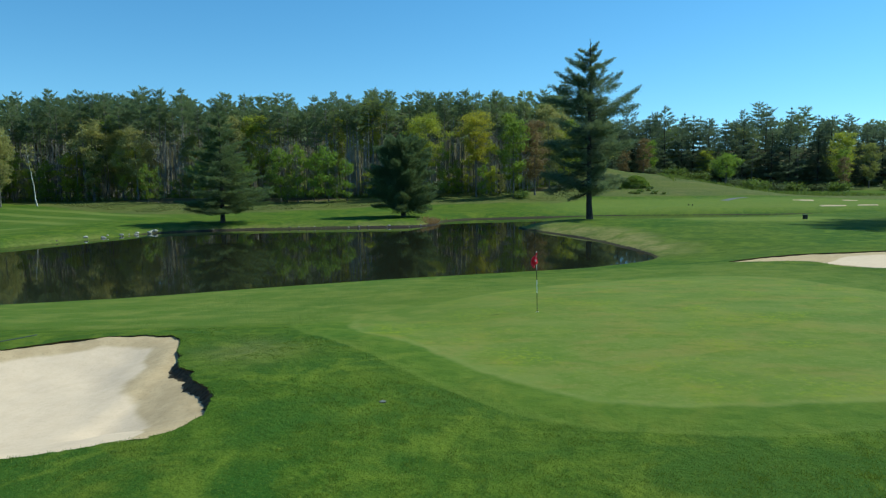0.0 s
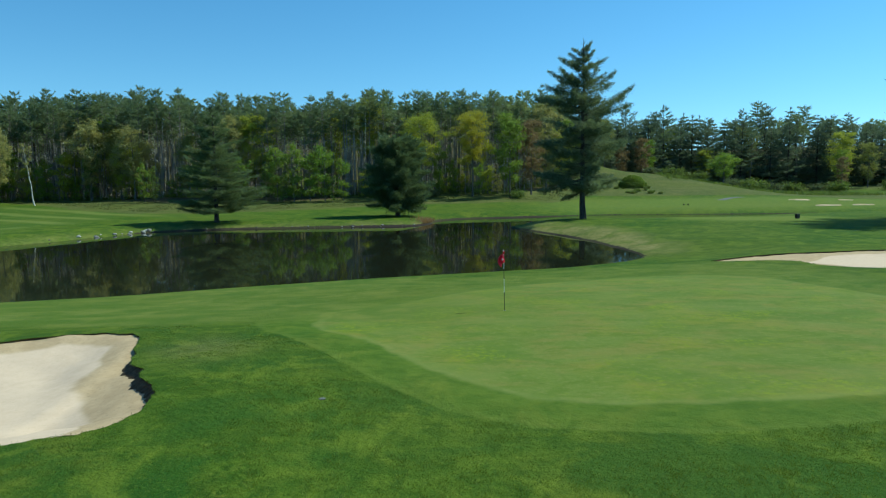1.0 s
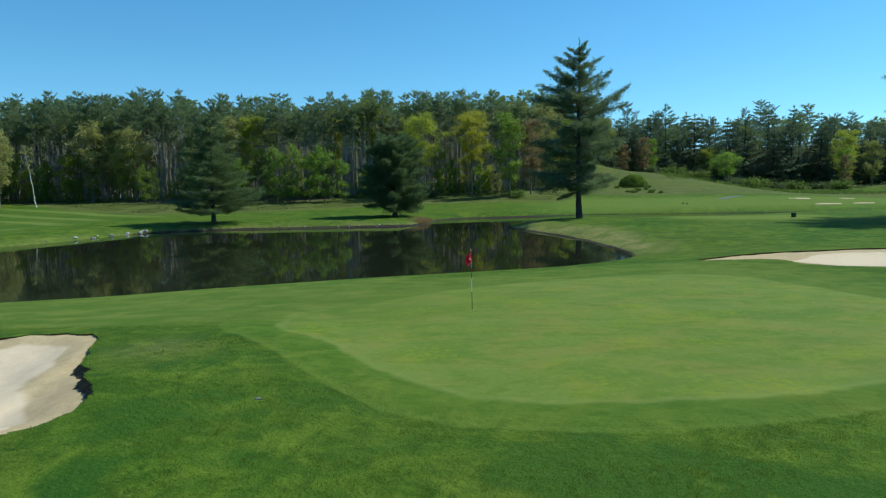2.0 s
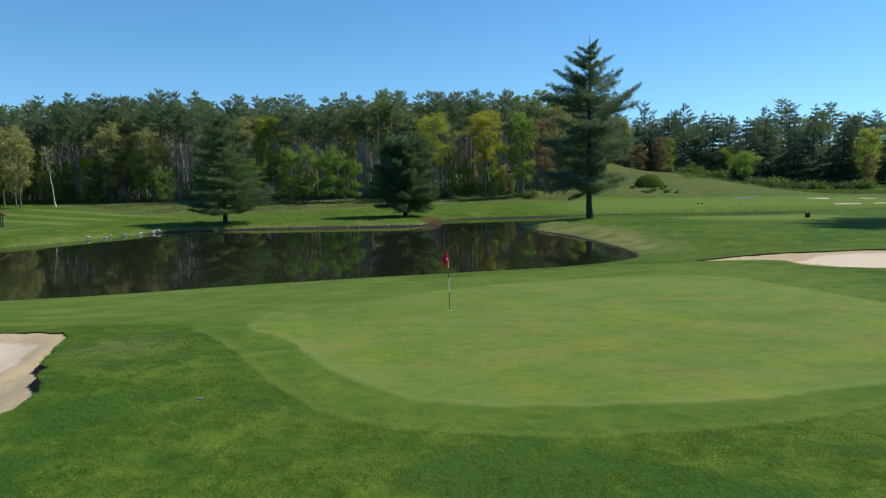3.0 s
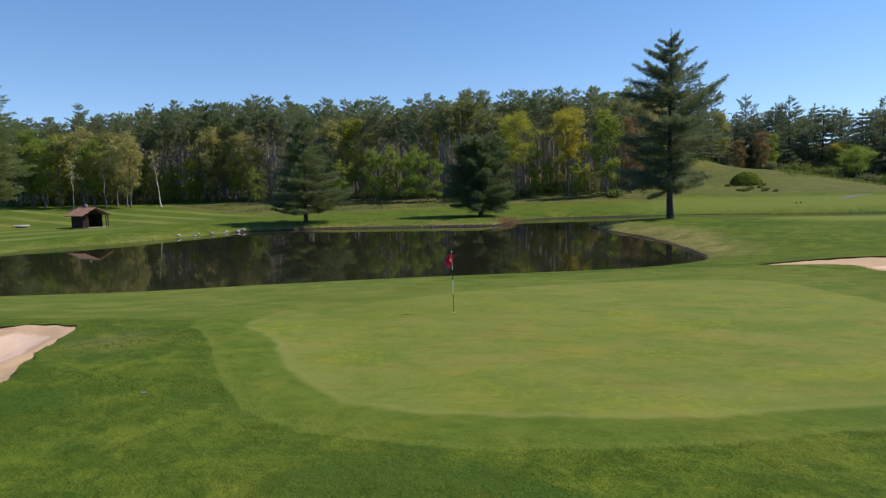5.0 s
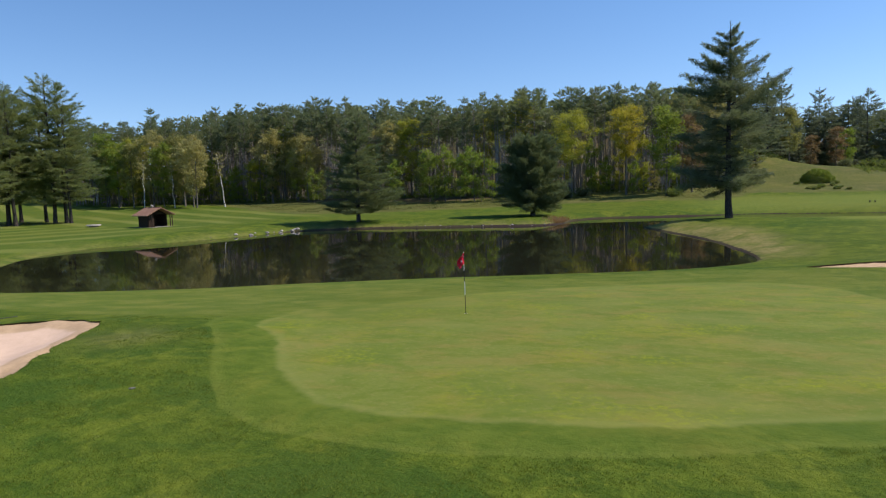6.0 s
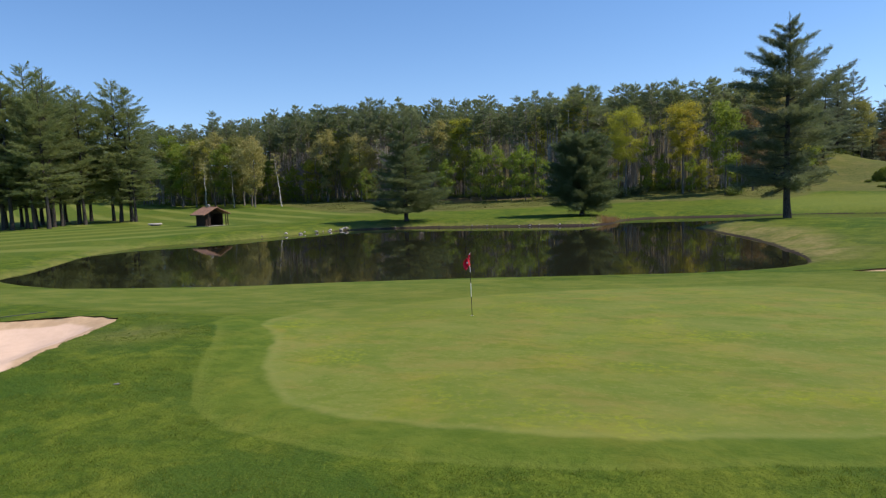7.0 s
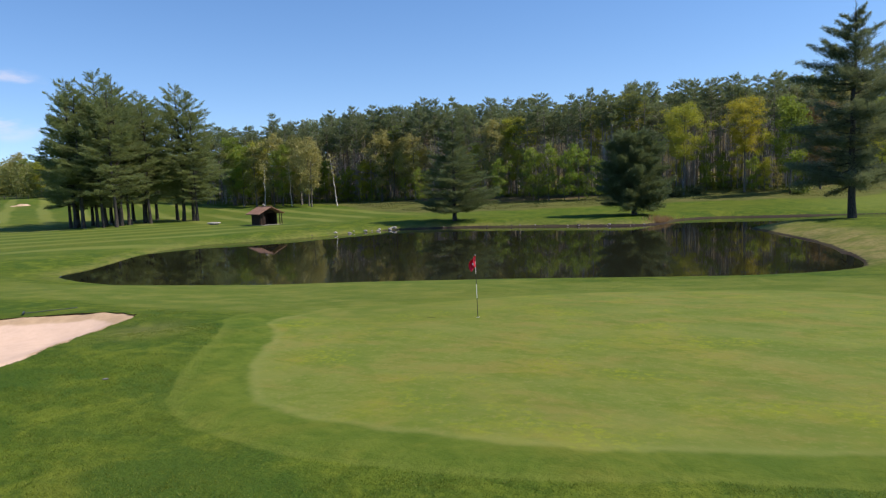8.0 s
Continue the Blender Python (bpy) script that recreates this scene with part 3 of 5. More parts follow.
def build_bunker(name, loop, deep, label):
    """Sand in its hollow, with a cut earth lip round it."""
    outer = loop.copy()
    c = loop.mean(0)
    away = (outer - c) / np.linalg.norm(outer - c, axis=1)[:, None]
    from mathutils import geometry
    rng = np.random.default_rng(11)
    x0, y0 = loop.min(0)
    x1, y1 = loop.max(0)
    s = 0.22 if deep > 0.35 else 0.35
    gx, gy = np.meshgrid(np.arange(x0, x1, s), np.arange(y0, y1, s))
    p = np.column_stack((gx.ravel(), gy.ravel())) + rng.uniform(-0.2, 0.2, (gx.size, 2)) * s
    p = p[signed(loop, p[:, 0], p[:, 1]) < -0.08]
    ring = outer + away * 0.07
    verts = [Vector(q) for q in p.tolist()] + [Vector(q) for q in ring.tolist()]
    n0 = len(p)
    edges = [(n0 + i, n0 + (i + 1) % len(ring)) for i in range(len(ring))]
    v2, _, faces, _, _, _ = geometry.delaunay_2d_cdt(verts, edges, [], 1, 1e-4)
    v2 = np.array([tuple(v) for v in v2])
    x, y = v2[:, 0], v2[:, 1]
    d = -signed(loop, x, y)
    top = land(x, y)[0]
    ripple = np.array([noise.noise((a * 1.1, b * 1.1, 2.0)) * 0.05 + noise.noise((a * 5, b * 5, 4.0)) * 0.012 for a, b in v2])
    z = top - lip_depth(x, y, deep) - deep * step_up(-0.2, 2.2, d) + ripple
    me = mesh_from(name, np.column_stack((x, y, z)), np.array(faces), SAND, True)
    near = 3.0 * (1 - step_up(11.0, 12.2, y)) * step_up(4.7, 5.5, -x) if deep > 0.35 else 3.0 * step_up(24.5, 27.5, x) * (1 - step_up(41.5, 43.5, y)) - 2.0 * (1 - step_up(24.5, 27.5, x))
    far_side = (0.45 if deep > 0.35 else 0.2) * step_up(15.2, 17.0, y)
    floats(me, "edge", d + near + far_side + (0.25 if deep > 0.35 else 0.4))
    sand = tagged(new(name, me), label, "bunker", kind="structure")
    # earth lip, hanging a little over the sand and darkening its shaded side
    n = len(loop)
    zt = land(loop[:, 0], loop[:, 1])[0] + (0.025 * step_up(10.5, 14, loop[:, 1]) if deep > 0.35 else 0.03)
    drop = lip_depth(loop[:, 0], loop[:, 1], deep)
    v = []
    for i in range(n):
        j = noise.noise((loop[i][0] * 4, loop[i][1] * 4, 1.0))
        v.append((loop[i][0], loop[i][1], zt[i]))
        v.append((loop[i][0] + away[i][0] * (0.04 + 0.03 * j), loop[i][1] + away[i][1] * (0.04 + 0.03 * j), zt[i] - 0.05 - 0.03 * j))
        # by the green the dark face runs inward, standing in for shade on sand
        e = east_side(loop[i][0], loop[i][1]) if deep > 0.35 else 0.0
        run = 0.1 - (0.38 + 0.12 * j) * e
        v.append((loop[i][0] + away[i][0] * run, loop[i][1] + away[i][1] * run, zt[i] - 0.29 - drop[i] * (1 - e)))
    f = []
    for i in range(n):
        a, b = 3 * i, 3 * ((i + 1) % n)
        f += [(a, a + 1, b + 1, b), (a + 1, a + 2, b + 2, b + 1)]
    lip = mesh_from("lip", np.array(v), f, SOIL_AND_SHADE)
    child("lip", lip, sand, "ragged earth edge under the turf, widened and dark to stand in for shade on the sand")
    return sand


ground = build_ground()
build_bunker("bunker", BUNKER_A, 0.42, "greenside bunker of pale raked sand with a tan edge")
build_bunker("bunker", BUNKER_B, 0.30, "wide bunker of pale sand behind the green")
for (cx, cy), rx, ry in FAR_BUNKERS:
    a = np.linspace(0, 2 * math.pi, 40, endpoint=False)
    wob = 1 + 0.18 * np.sin(3 * a + cx) + 0.1 * np.sin(5 * a)
    px, py = cx + rx * wob * np.cos(a), cy + ry * wob * np.sin(a)
    pz = land(px, py)[0]
    mid = land(np.array([cx]), np.array([cy]))[0][0]
    v = np.vstack((np.column_stack((px, py, pz - 0.05)), np.column_stack((cx + 0.93 * (px - cx), cy + 0.93 * (py - cy), pz + 0.10)),
                   np.column_stack((cx + 0.45 * (px - cx), cy + 0.45 * (py - cy), pz + 0.06)), [[cx, cy, mid + 0.05]]))
    f = [(i, (i + 1) % 40, 40 + (i + 1) % 40, 40 + i) for i in range(40)] + [(40 + i, 40 + (i + 1) % 40, 80 + (i + 1) % 40, 80 + i) for i in range(40)]
    f += [(80 + i, 80 + (i + 1) % 40, 120) for i in range(40)]
    me = mesh_from("far_bunker", v, f, SAND, True)
    floats(me, "edge", np.full(len(v), 1.45))
    tagged(new("far_bunker", me), "small distant bunker of pale sand", "bunker", group="far bunkers", kind="structure")

wm = bmesh.new()
wv = [wm.verts.new((x, y, WATER_Z)) for x, y in ((-75, 30), (150, 30), (150, 130), (-75, 130))]
wm.faces.new(wv)
wme = bpy.data.meshes.new("pond_water")
wm.to_mesh(wme)
wm.free()
wme.materials.append(WATER)
tagged(new("pond_water", wme), "still dark pond water reflecting the woods", "pond", kind="structure")

# ---- trees ----
class Shape:
    """Collects places and triangles of one mesh."""

    def __init__(self):
        self.v, self.f, self.n = [], [], 0

    def add(self, v, f):
        self.v.append(np.asarray(v, float))
        self.f.append(np.asarray(f, int) + self.n)
        self.n += len(v)

    def tube(self, pts, radii, sides=6):
        pts, radii = np.asarray(pts, float), np.asarray(radii, float)
        k = len(pts)
        t = np.gradient(pts, axis=0)
        t /= np.linalg.norm(t, axis=1)[:, None] + 1e-9
        ref = np.where(np.abs(t[:, 2:3]) > 0.9, [[1.0, 0, 0]], [[0, 0, 1.0]])
        u = np.cross(t, ref)
        u /= np.linalg.norm(u, axis=1)[:, None] + 1e-9
        w = np.cross(t, u)
        a = np.linspace(0, 2 * math.pi, sides, endpoint=False)
        ring = pts[:, None] + radii[:, None, None] * (np.cos(a)[None, :, None] * u[:, None] + np.sin(a)[None, :, None] * w[:, None])
        f = []
        for i in range(k - 1):
            for j in range(sides):
                p, q = i * sides + j, i * sides + (j + 1) % sides
                f += [(p, q, q + sides), (p, q + sides, p + sides)]
        self.add(ring.reshape(-1, 3), f)

    def blades(self, base, way, length, width, rng, wide_at=0.35, kite=True):
        """Narrow leaves or needle bunches: a kite of two triangles (or one triangle) each, pointing along way."""
        n = len(base)
        way = way / (np.linalg.norm(way, axis=1)[:, None] + 1e-9)
        side = np.cross(way, rng.normal(size=(n, 3)))
        side /= np.linalg.norm(side, axis=1)[:, None] + 1e-9
        length, width = np.asarray(length).reshape(-1, 1), np.asarray(width).reshape(-1, 1)
        m = base + way * length * wide_at
        if not kite:
            v = np.stack((base - side * width * 0.8, base + side * width * 0.8, base + way * length), 1).reshape(-1, 3)
            self.add(v, np.arange(n * 3).reshape(-1, 3))
            return
        v = np.stack((base, m + side * width, base + way * length, m - side * width), 1).reshape(-1, 3)
        i = np.arange(n)[:, None] * 4
        self.add(v, np.concatenate((i + [[0, 1, 2]], i + [[0, 2, 3]])))

    def mesh(self, name, material, smooth=False):
        return mesh_from(name, np.vstack(self.v), np.vstack(self.f), material, smooth)


def arc(start, way, length, bend, k, rng, wander=0.05):
    """A limb: k places from start along way, bending by bend in z."""
    s = np.linspace(0, 1, k)[:, None]
    p = np.asarray(start) + np.asarray(way) * length * s
    p[:, 2] += (bend * length * s[:, 0] ** 2)
    p[1:] += np.cumsum(rng.normal(size=(k - 1, 3)) * wander * length / k, 0)
    return p


def conifer(seed, tall, first, wide, trunk_r, whorls, twigs, needles, needle, profile, droop=-0.12, rise=0.35, bare=0.2, lean=0.02, gap=0.0, thin=0.1, dead=0, extra=(), vary=(0.5, 1.15), curl=0.16, side=0.40, limb=(5, 4), ring=5, tight=0.05, wild=0.08):
    """Trunk, limbs and crown of a pine. first: where the limbs begin (share of the height); profile: crown width by share of the crown's height.
    Limbs stand in whorls; each carries flat plumes of needles on side twigs."""
    rng = np.random.default_rng(seed)
    trunk, limbs, crown = Shape(), Shape(), Shape()
    k = 12
    hz = np.linspace(0, tall, k)
    sway = np.cumsum(rng.normal(size=(k, 2)) * lean * tall / k, 0)
    spine = np.column_stack((sway - sway[0], hz))
    rad = trunk_r * (1 - hz / tall) ** 0.8 + 0.02
    rad[0] *= 1.2
    trunk.tube(spine, rad, 8)
    uw = 0.965 * (np.arange(whorls) + rng.uniform(-0.3, 0.3, whorls)) / whorls
    grown = [(u + rng.normal() * wild * 0.09, w * 1.1 + j * 6.2832 / ring + rng.normal() * 0.28, None) for w, u in enumerate(uw) for j in range(ring)]
    bases, ways, sizes = [], [], []
    for u, a, known in grown + list(extra):
        u = min(max(u, 0.0), 0.985)
        if known is None and rng.random() < gap * (0.4 + u):
            continue
        reach = known or wide * np.interp(u, *profile) * rng.uniform(*vary)
        z = (first + (1 - first) * u) * tall
        st = np.array([np.interp(z, hz, spine[:, 0]), np.interp(z, hz, spine[:, 1]), z])
        el = droop * (1 - u) + rise * u ** 1.4 + rng.normal() * wild
        way = np.array([math.cos(a) * math.cos(el), math.sin(a) * math.cos(el), math.sin(el)])
        p = arc(st, way, reach, curl * rng.uniform(0.5, 1.4), limb[0], rng)
        limbs.tube(p, np.linspace(max(0.03, trunk_r * 0.22 * (1 - u) + 0.025), 0.012, limb[0]), limb[1])
        m = max(3, int(twigs * (0.3 + 0.7 * reach / wide)))
        s = bare + (1 - bare) * (np.arange(m) + rng.uniform(0, 1, m)) / m
        idx = np.clip(s * (limb[0] - 1), 0, limb[0] - 1.001)
        i0 = idx.astype(int)
        fr = (idx - i0)[:, None]
        c = p[i0] * (1 - fr) + p[i0 + 1] * fr
        turn = a + np.where(np.arange(m) % 2, 1, -1) * rng.uniform(0.25, 1.05, m) * (1.15 - 0.7 * s)
        lift = el * 0.6 + curl * 1.2 * s + rng.normal(size=m) * 0.10
        tw = np.column_stack((np.cos(turn) * np.cos(lift), np.sin(turn) * np.cos(lift), np.sin(lift)))
        ln = reach * side * (1.12 - 0.85 * s) * rng.uniform(0.6, 1.25, m) + needle * 0.7
        num = np.maximum(3, (needles * ln / (wide * side * 0.6)).astype(int))
        w = np.repeat(np.arange(m), num)
        f = rng.uniform(0, 1, len(w)) ** 0.75
        b = c[w] + tw[w] * (ln[w] * f)[:, None] + rng.normal(size=(len(w), 3)) * (ln[w, None] * np.array([0.11, 0.11, tight]) + 0.03)
        bases.append(b)
        ways.append(tw[w] * 0.85 + rng.normal(size=(len(w), 3)) * [0.5, 0.5, 0.32] + [0, 0, 0.28])
        sizes.append(rng.uniform(0.6, 1.2, len(w)))
    for _ in range(dead):
        z = tall * rng.uniform(0.12, first + 0.12)
        a = rng.uniform(0, 6.28)
        st = np.array([np.interp(z, hz, spine[:, 0]), np.interp(z, hz, spine[:, 1]), z])
        way = np.array([math.cos(a), math.sin(a), rng.uniform(-0.3, 0.2)])
        limbs.tube(arc(st, way, rng.uniform(0.7, 2.4), -0.05, 3, rng, 0.1), [0.035, 0.022, 0.008], 3)
    # leader tuft
    b = spine[-1] + rng.normal(size=(24, 3)) * [0.09, 0.09, 0.3] - [0, 0, 0.45]
    bases.append(b), ways.append(rng.normal(size=b.shape) * 0.6 + [0, 0, 0.9]), sizes.append(rng.uniform(0.6, 1.0, len(b)))
    sz = np.concatenate(sizes)
    crown.blades(np.vstack(bases), np.vstack(ways), sz * needle, sz * needle * thin, rng, 0.35, False)
    return trunk, limbs, crown


def broadleaf(seed, tall, first, wide, trunk_r, limbs_n, leaves, leaf, stems=1, up=0.8, lean=0.03, top=0.5):
    """Trunk, limbs and a loose spring crown. top: height of the widest part (share of the crown)."""
    rng = np.random.default_rng(seed)
    trunk, limbs, crown = Shape(), Shape(), Shape()
    tips = []
    for s in range(stems):
        k = 10
        hz = np.linspace(0, tall * rng.uniform(0.86, 0.96), k)
        a = rng.uniform(0, 6.28)
        off = np.array([math.cos(a), math.sin(a)]) * (0.14 * wide if stems > 1 else 0.02)
        sway = np.cumsum(rng.normal(size=(k, 2)) * lean * tall / k + off / k * 2, 0)
        spine = np.column_stack((sway - sway[0] + (off * 0.25 if stems > 1 else 0), hz))
        rad = trunk_r * (1 - 0.93 * hz / hz[-1]) ** 0.9
        rad[0] *= 1.3
        trunk.tube(spine, rad, 8)
        for i in range(limbs_n // stems):
            h = first + (0.97 - first) * (i + rng.random()) / (limbs_n // stems)
            u = (h - first) / (1 - first)
            reach = wide * max(0.25, 1 - abs(u - top) * 1.25) * rng.uniform(0.6, 1.1)
            z = h * hz[-1]
            st = np.array([np.interp(z, hz, spine[:, 0]), np.interp(z, hz, spine[:, 1]), z])
            az = i * 2.399 + rng.normal() * 0.4
            el = up * rng.uniform(0.5, 1.1)
            way = np.array([math.cos(az) * math.cos(el), math.sin(az) * math.cos(el), math.sin(el)])
            p = arc(st, way, reach / max(0.35, math.cos(el)) * 0.85, -0.12, 6, rng, 0.12)
            r0 = max(0.03, trunk_r * 0.4 * (1 - u))
            limbs.tube(p, np.linspace(r0, 0.015, 6), 3)
            tips += [(p[3], 0.7), (p[4], 0.9), (p[5], 1.0)]
            for _ in range(3):
                j = rng.integers(2, 5)
                w2 = way * 0.7 + rng.normal(size=3) * 0.55
                q = arc(p[j], w2 / np.linalg.norm(w2), reach * rng.uniform(0.25, 0.5), 0.0, 4, rng, 0.12)
                limbs.tube(q, np.linspace(r0 * 0.4, 0.01, 4), 3)
                tips += [(q[2], 0.8), (q[3], 1.0)]
        tips.append((spine[-1], 1.0))
    pts = np.array([t[0] for t in tips])
    pick = rng.integers(0, len(pts), leaves)
    clump = wide * rng.uniform(0.05, 0.17, len(pts))
    b = pts[pick] + rng.normal(size=(leaves, 3)) * clump[pick][:, None] * [1, 1, 0.5]
    b[:, 2] = np.maximum(b[:, 2], tall * first * 0.75)
    w = rng.normal(size=(leaves, 3)) + [0, 0, -0.15]
    sz = leaf * rng.uniform(0.55, 1.2, leaves)
    crown.blades(b, w, sz, sz * 0.34, rng, 0.5, False)
    return trunk, limbs, crown


def shrub(seed, tall, wide, leaves, leaf, stems=9):
    rng = np.random.default_rng(seed)
    limbs, crown = Shape(), Shape()
    lobes = []
    for i in range(stems):
        a = rng.uniform(0, 6.28)
        r = wide * math.sqrt(rng.random()) * 0.75
        tip = np.array([math.cos(a) * r, math.sin(a) * r, tall * rng.uniform(0.55, 0.95) * (1 - 0.35 * (r / wide) ** 2)])
        p = np.linspace([tip[0] * 0.25, tip[1] * 0.25, 0], tip, 5)
        p[1:] += rng.normal(size=(4, 3)) * 0.04 * wide
        limbs.tube(p, np.linspace(0.05, 0.012, 5), 4)
        lobes += [p[2], p[3], p[4]]
    lobes = np.array(lobes)
    pick = rng.integers(0, len(lobes), leaves)
    b = lobes[pick] + rng.normal(size=(leaves, 3)) * [wide * 0.2, wide * 0.2, tall * 0.13]
    b[:, 2] = np.clip(b[:, 2], 0.03, None)
    sz = leaf * rng.uniform(0.6, 1.2, leaves)
    crown.blades(b, rng.normal(size=(leaves, 3)) + [0, 0, 0.35], sz, sz * 0.36, rng, 0.5)
    return limbs, crown


def tree_thing(name, shapes, bark, leaf, label, category, group=""):
    """An Empty at the foot with trunk, limbs and crown under it."""
    trunk, limbs, crown = shapes
    ob = new(name)
    ob.empty_display_size = 0.3
    trunk.add(np.vstack(limbs.v), np.vstack(limbs.f))
    child("trunk", trunk.mesh("trunk", bark, True), ob)
    child("crown", crown.mesh("crown", leaf), ob)
    return tagged(ob, label, category, group)


def stand(ob, x, y, turn=0.0, size=1.0, sink=0.12):
    ob.location, ob.rotation_euler, ob.scale = (x, y, height(x, y) - sink), (0, 0, radians(turn)), (size, size, size)
    return ob


def again(ob, x, y, turn=0.0, size=1.0, sink=0.12, tall=None):
    c = copy_thing(ob, pose(x, y, height(x, y) - sink, 0, 0, turn))
    c.scale = (size, size, tall or size)
    return c


OPEN_PINE = ([0, 0.10, 0.35, 0.50, 0.62, 0.74, 0.86, 0.94, 1.0], [0.80, 1.04, 1.08, 0.98, 0.80, 0.60, 0.37, 0.22, 0.06])
BUSHY = ([0, 0.1, 0.3, 0.6, 0.85, 1.0], [0.88, 1.0, 0.86, 0.56, 0.26, 0.05])
ROUNDED = ([0, 0.1, 0.35, 0.65, 0.85, 1.0], [0.82, 1.0, 1.0, 0.84, 0.58, 0.26])
GROVE_TOP = ([0, 0.1, 0.35, 0.65, 0.85, 1.0], [0.75, 0.95, 1.0, 0.76, 0.42, 0.06])
HIGH_CROWN = ([0, 0.15, 0.4, 0.7, 0.9, 1.0], [0.35, 0.80, 1.0, 0.74, 0.36, 0.06])
SPIRE = ([0, 0.1, 0.5, 1.0], [0.9, 1.0, 0.62, 0.04])

# the tall lone pine on the spit
LONG = [(0.58, 3.1, 6.6), (0.55, 3.4, 5.9), (0.50, 0.05, 7.4), (0.46, 6.0, 6.2), (0.70, 3.0, 4.9), (0.64, 3.3, 5.6), (0.12, 3.0, 6.4), (0.03, 3.3, 6.6), (0.06, 2.8, 6.0), (0.10, 0.3, 4.6), (0.66, 0.1, 4.8), (0.80, 2.9, 3.4)]
lone = tree_thing("white_pine", conifer(21, 25.4, 0.165, 6.2, 0.42, 34, 15, 104, 0.34, OPEN_PINE, -0.10, 0.46, 0.12, 0.03, 0.26, 0.125, 14, LONG, (0.26, 1.14), 0.15, 0.37, (6, 5), tight=0.15, wild=0.22),
                  BARK_PINE, PINE_LEAF, "tall lone white pine with uneven open crown beside the pond", "tree")
stand(lone, 21.0, 96.2, 0)
# two bushy pines on the far bank
LOW = [(0.10, 0.1, 6.8), (0.15, 0.4, 6.8), (0.2, 5.9, 6.2), (0.07, 0.2, 6.4), (0.08, 3.2, 6.2), (0.12, 2.8, 6.0)]
tw = tree_thing("pine", conifer(31, 16.6, 0.085, 6.3, 0.33, 23, 16, 84, 0.38, BUSHY, -0.02, 0.5, 0.10, 0.02, 0.05, 0.09, 4, LOW, (0.55, 1.15), 0.10, 0.42, (6, 4), tight=0.05, wild=0.12),
                BARK_PINE, SPRUCE_LEAF, "bushy blue-green pine on the far pond bank", "tree")
stand(tw, -33.2, 98.8, 0)
th = tree_thing("pine", conifer(37, 12.3, 0.12, 5.2, 0.36, 24, 16, 105, 0.36, ROUNDED, 0.06, 0.6, 0.08, 0.02, 0.0, 0.115, 4, (), (0.75, 1.14), 0.14, 0.46, (6, 4), tight=0.10, wild=0.15),
                BARK_PINE, DARK_LEAF, "dense dark green pine leaning over the pond edge", "tree")
stand(th, -6.8, 108.2, 0)
# the tree whose shade falls across the tee
side = tree_thing("maple", broadleaf(41, 19, 0.2, 6.0, 0.3, 22, 9000, 0.5), BARK_GREY, FRESH_LEAF, "broad green maple shading the tee", "tree")
stand(side, 56.8, 73.0)

# grove of tall pines on the fairway
grove_kinds = []
for i, sd in enumerate((51, 52, 53, 54)):
    grove_kinds.append(conifer(sd, 29.0, 0.17 + 0.03 * i, 6.9, 0.36, 22, 11, 35, 0.55, GROVE_TOP, -0.05, 0.75, 0.18, 0.03, 0.20, 0.12, 8, (), (0.4, 1.2), 0.12, 0.38, (5, 4), tight=0.05, wild=0.13))
GROVE = [(-110, 87, 1.0), (-106.5, 86.2, 0.95), (-100.5, 88.8, 0.92), (-110.5, 94, 1.08), (-104.5, 93, 1.03), (-115, 91, 0.95), (-113, 99, 0.98), (-104, 99.5, 0.93),
         (-121, 109, 0.98), (-118, 113, 0.95), (-109.5, 111.5, 0.92), (-102, 106.5, 1.01), (-100.8, 108.2, 0.97), (-98.5, 107, 0.82), (-118, 101, 1.0), (-112, 105, 0.94), (-108, 90.2, 0.86), (-113, 88, 0.8), (-105.5, 95.5, 0.84), (-103, 88, 0.82), (-116, 95, 0.88), (-107.5, 101, 0.85)]
first_of = {}
for i, (x, y, s) in enumerate(GROVE):
    k = i % 4
    if k not in first_of:
        first_of[k] = tree_thing("white_pine", grove_kinds[k], BARK_PINE, GROVE_LEAF, "tall dark pine standing in a grove on the fairway", "tree", "pine grove")
        stand(first_of[k], x, y, 67 * i, s)
    else:
        again(first_of[k], x, y, 67 * i, s)

tagged(again(first_of[1], 62.5, 80.0, 40, 0.97), "tall dark pine beside the tee", "tree")

# ---- the woods ----
rng = np.random.default_rng(8)
pines = []
for i, sd in enumerate((61, 62, 63, 64, 65)):
    pines.append(tree_thing("forest_pine", conifer(sd, 24.5, 0.60 + 0.06 * (i % 3), 2.7, 0.19, 11, 6, 25, 0.52, HIGH_CROWN, 0.0, 0.7, 0.15, 0.03, 0.1, 0.12, 26, (), (0.35, 1.25), 0.18, 0.42, (4, 3), 4),
                            BARK_TALL, FOREST_LEAF, "tall slender forest pine with a bare lower trunk", "tree", "forest pines"))
spires = []
for i, sd in enumerate((71, 72)):
    spires.append(tree_thing("spruce", conifer(sd, 23, 0.06, 4.4, 0.24, 20, 6, 17, 0.78, SPIRE, -0.1, 0.25, 0.12, 0.01, 0.0, 0.13, 0, (), (0.6, 1.15), 0.1, 0.42, (4, 3)),
                             BARK_PINE, HAZE_LEAF, "dark full spruce at the woodland edge", "tree", "forest spruces"))
deep = []
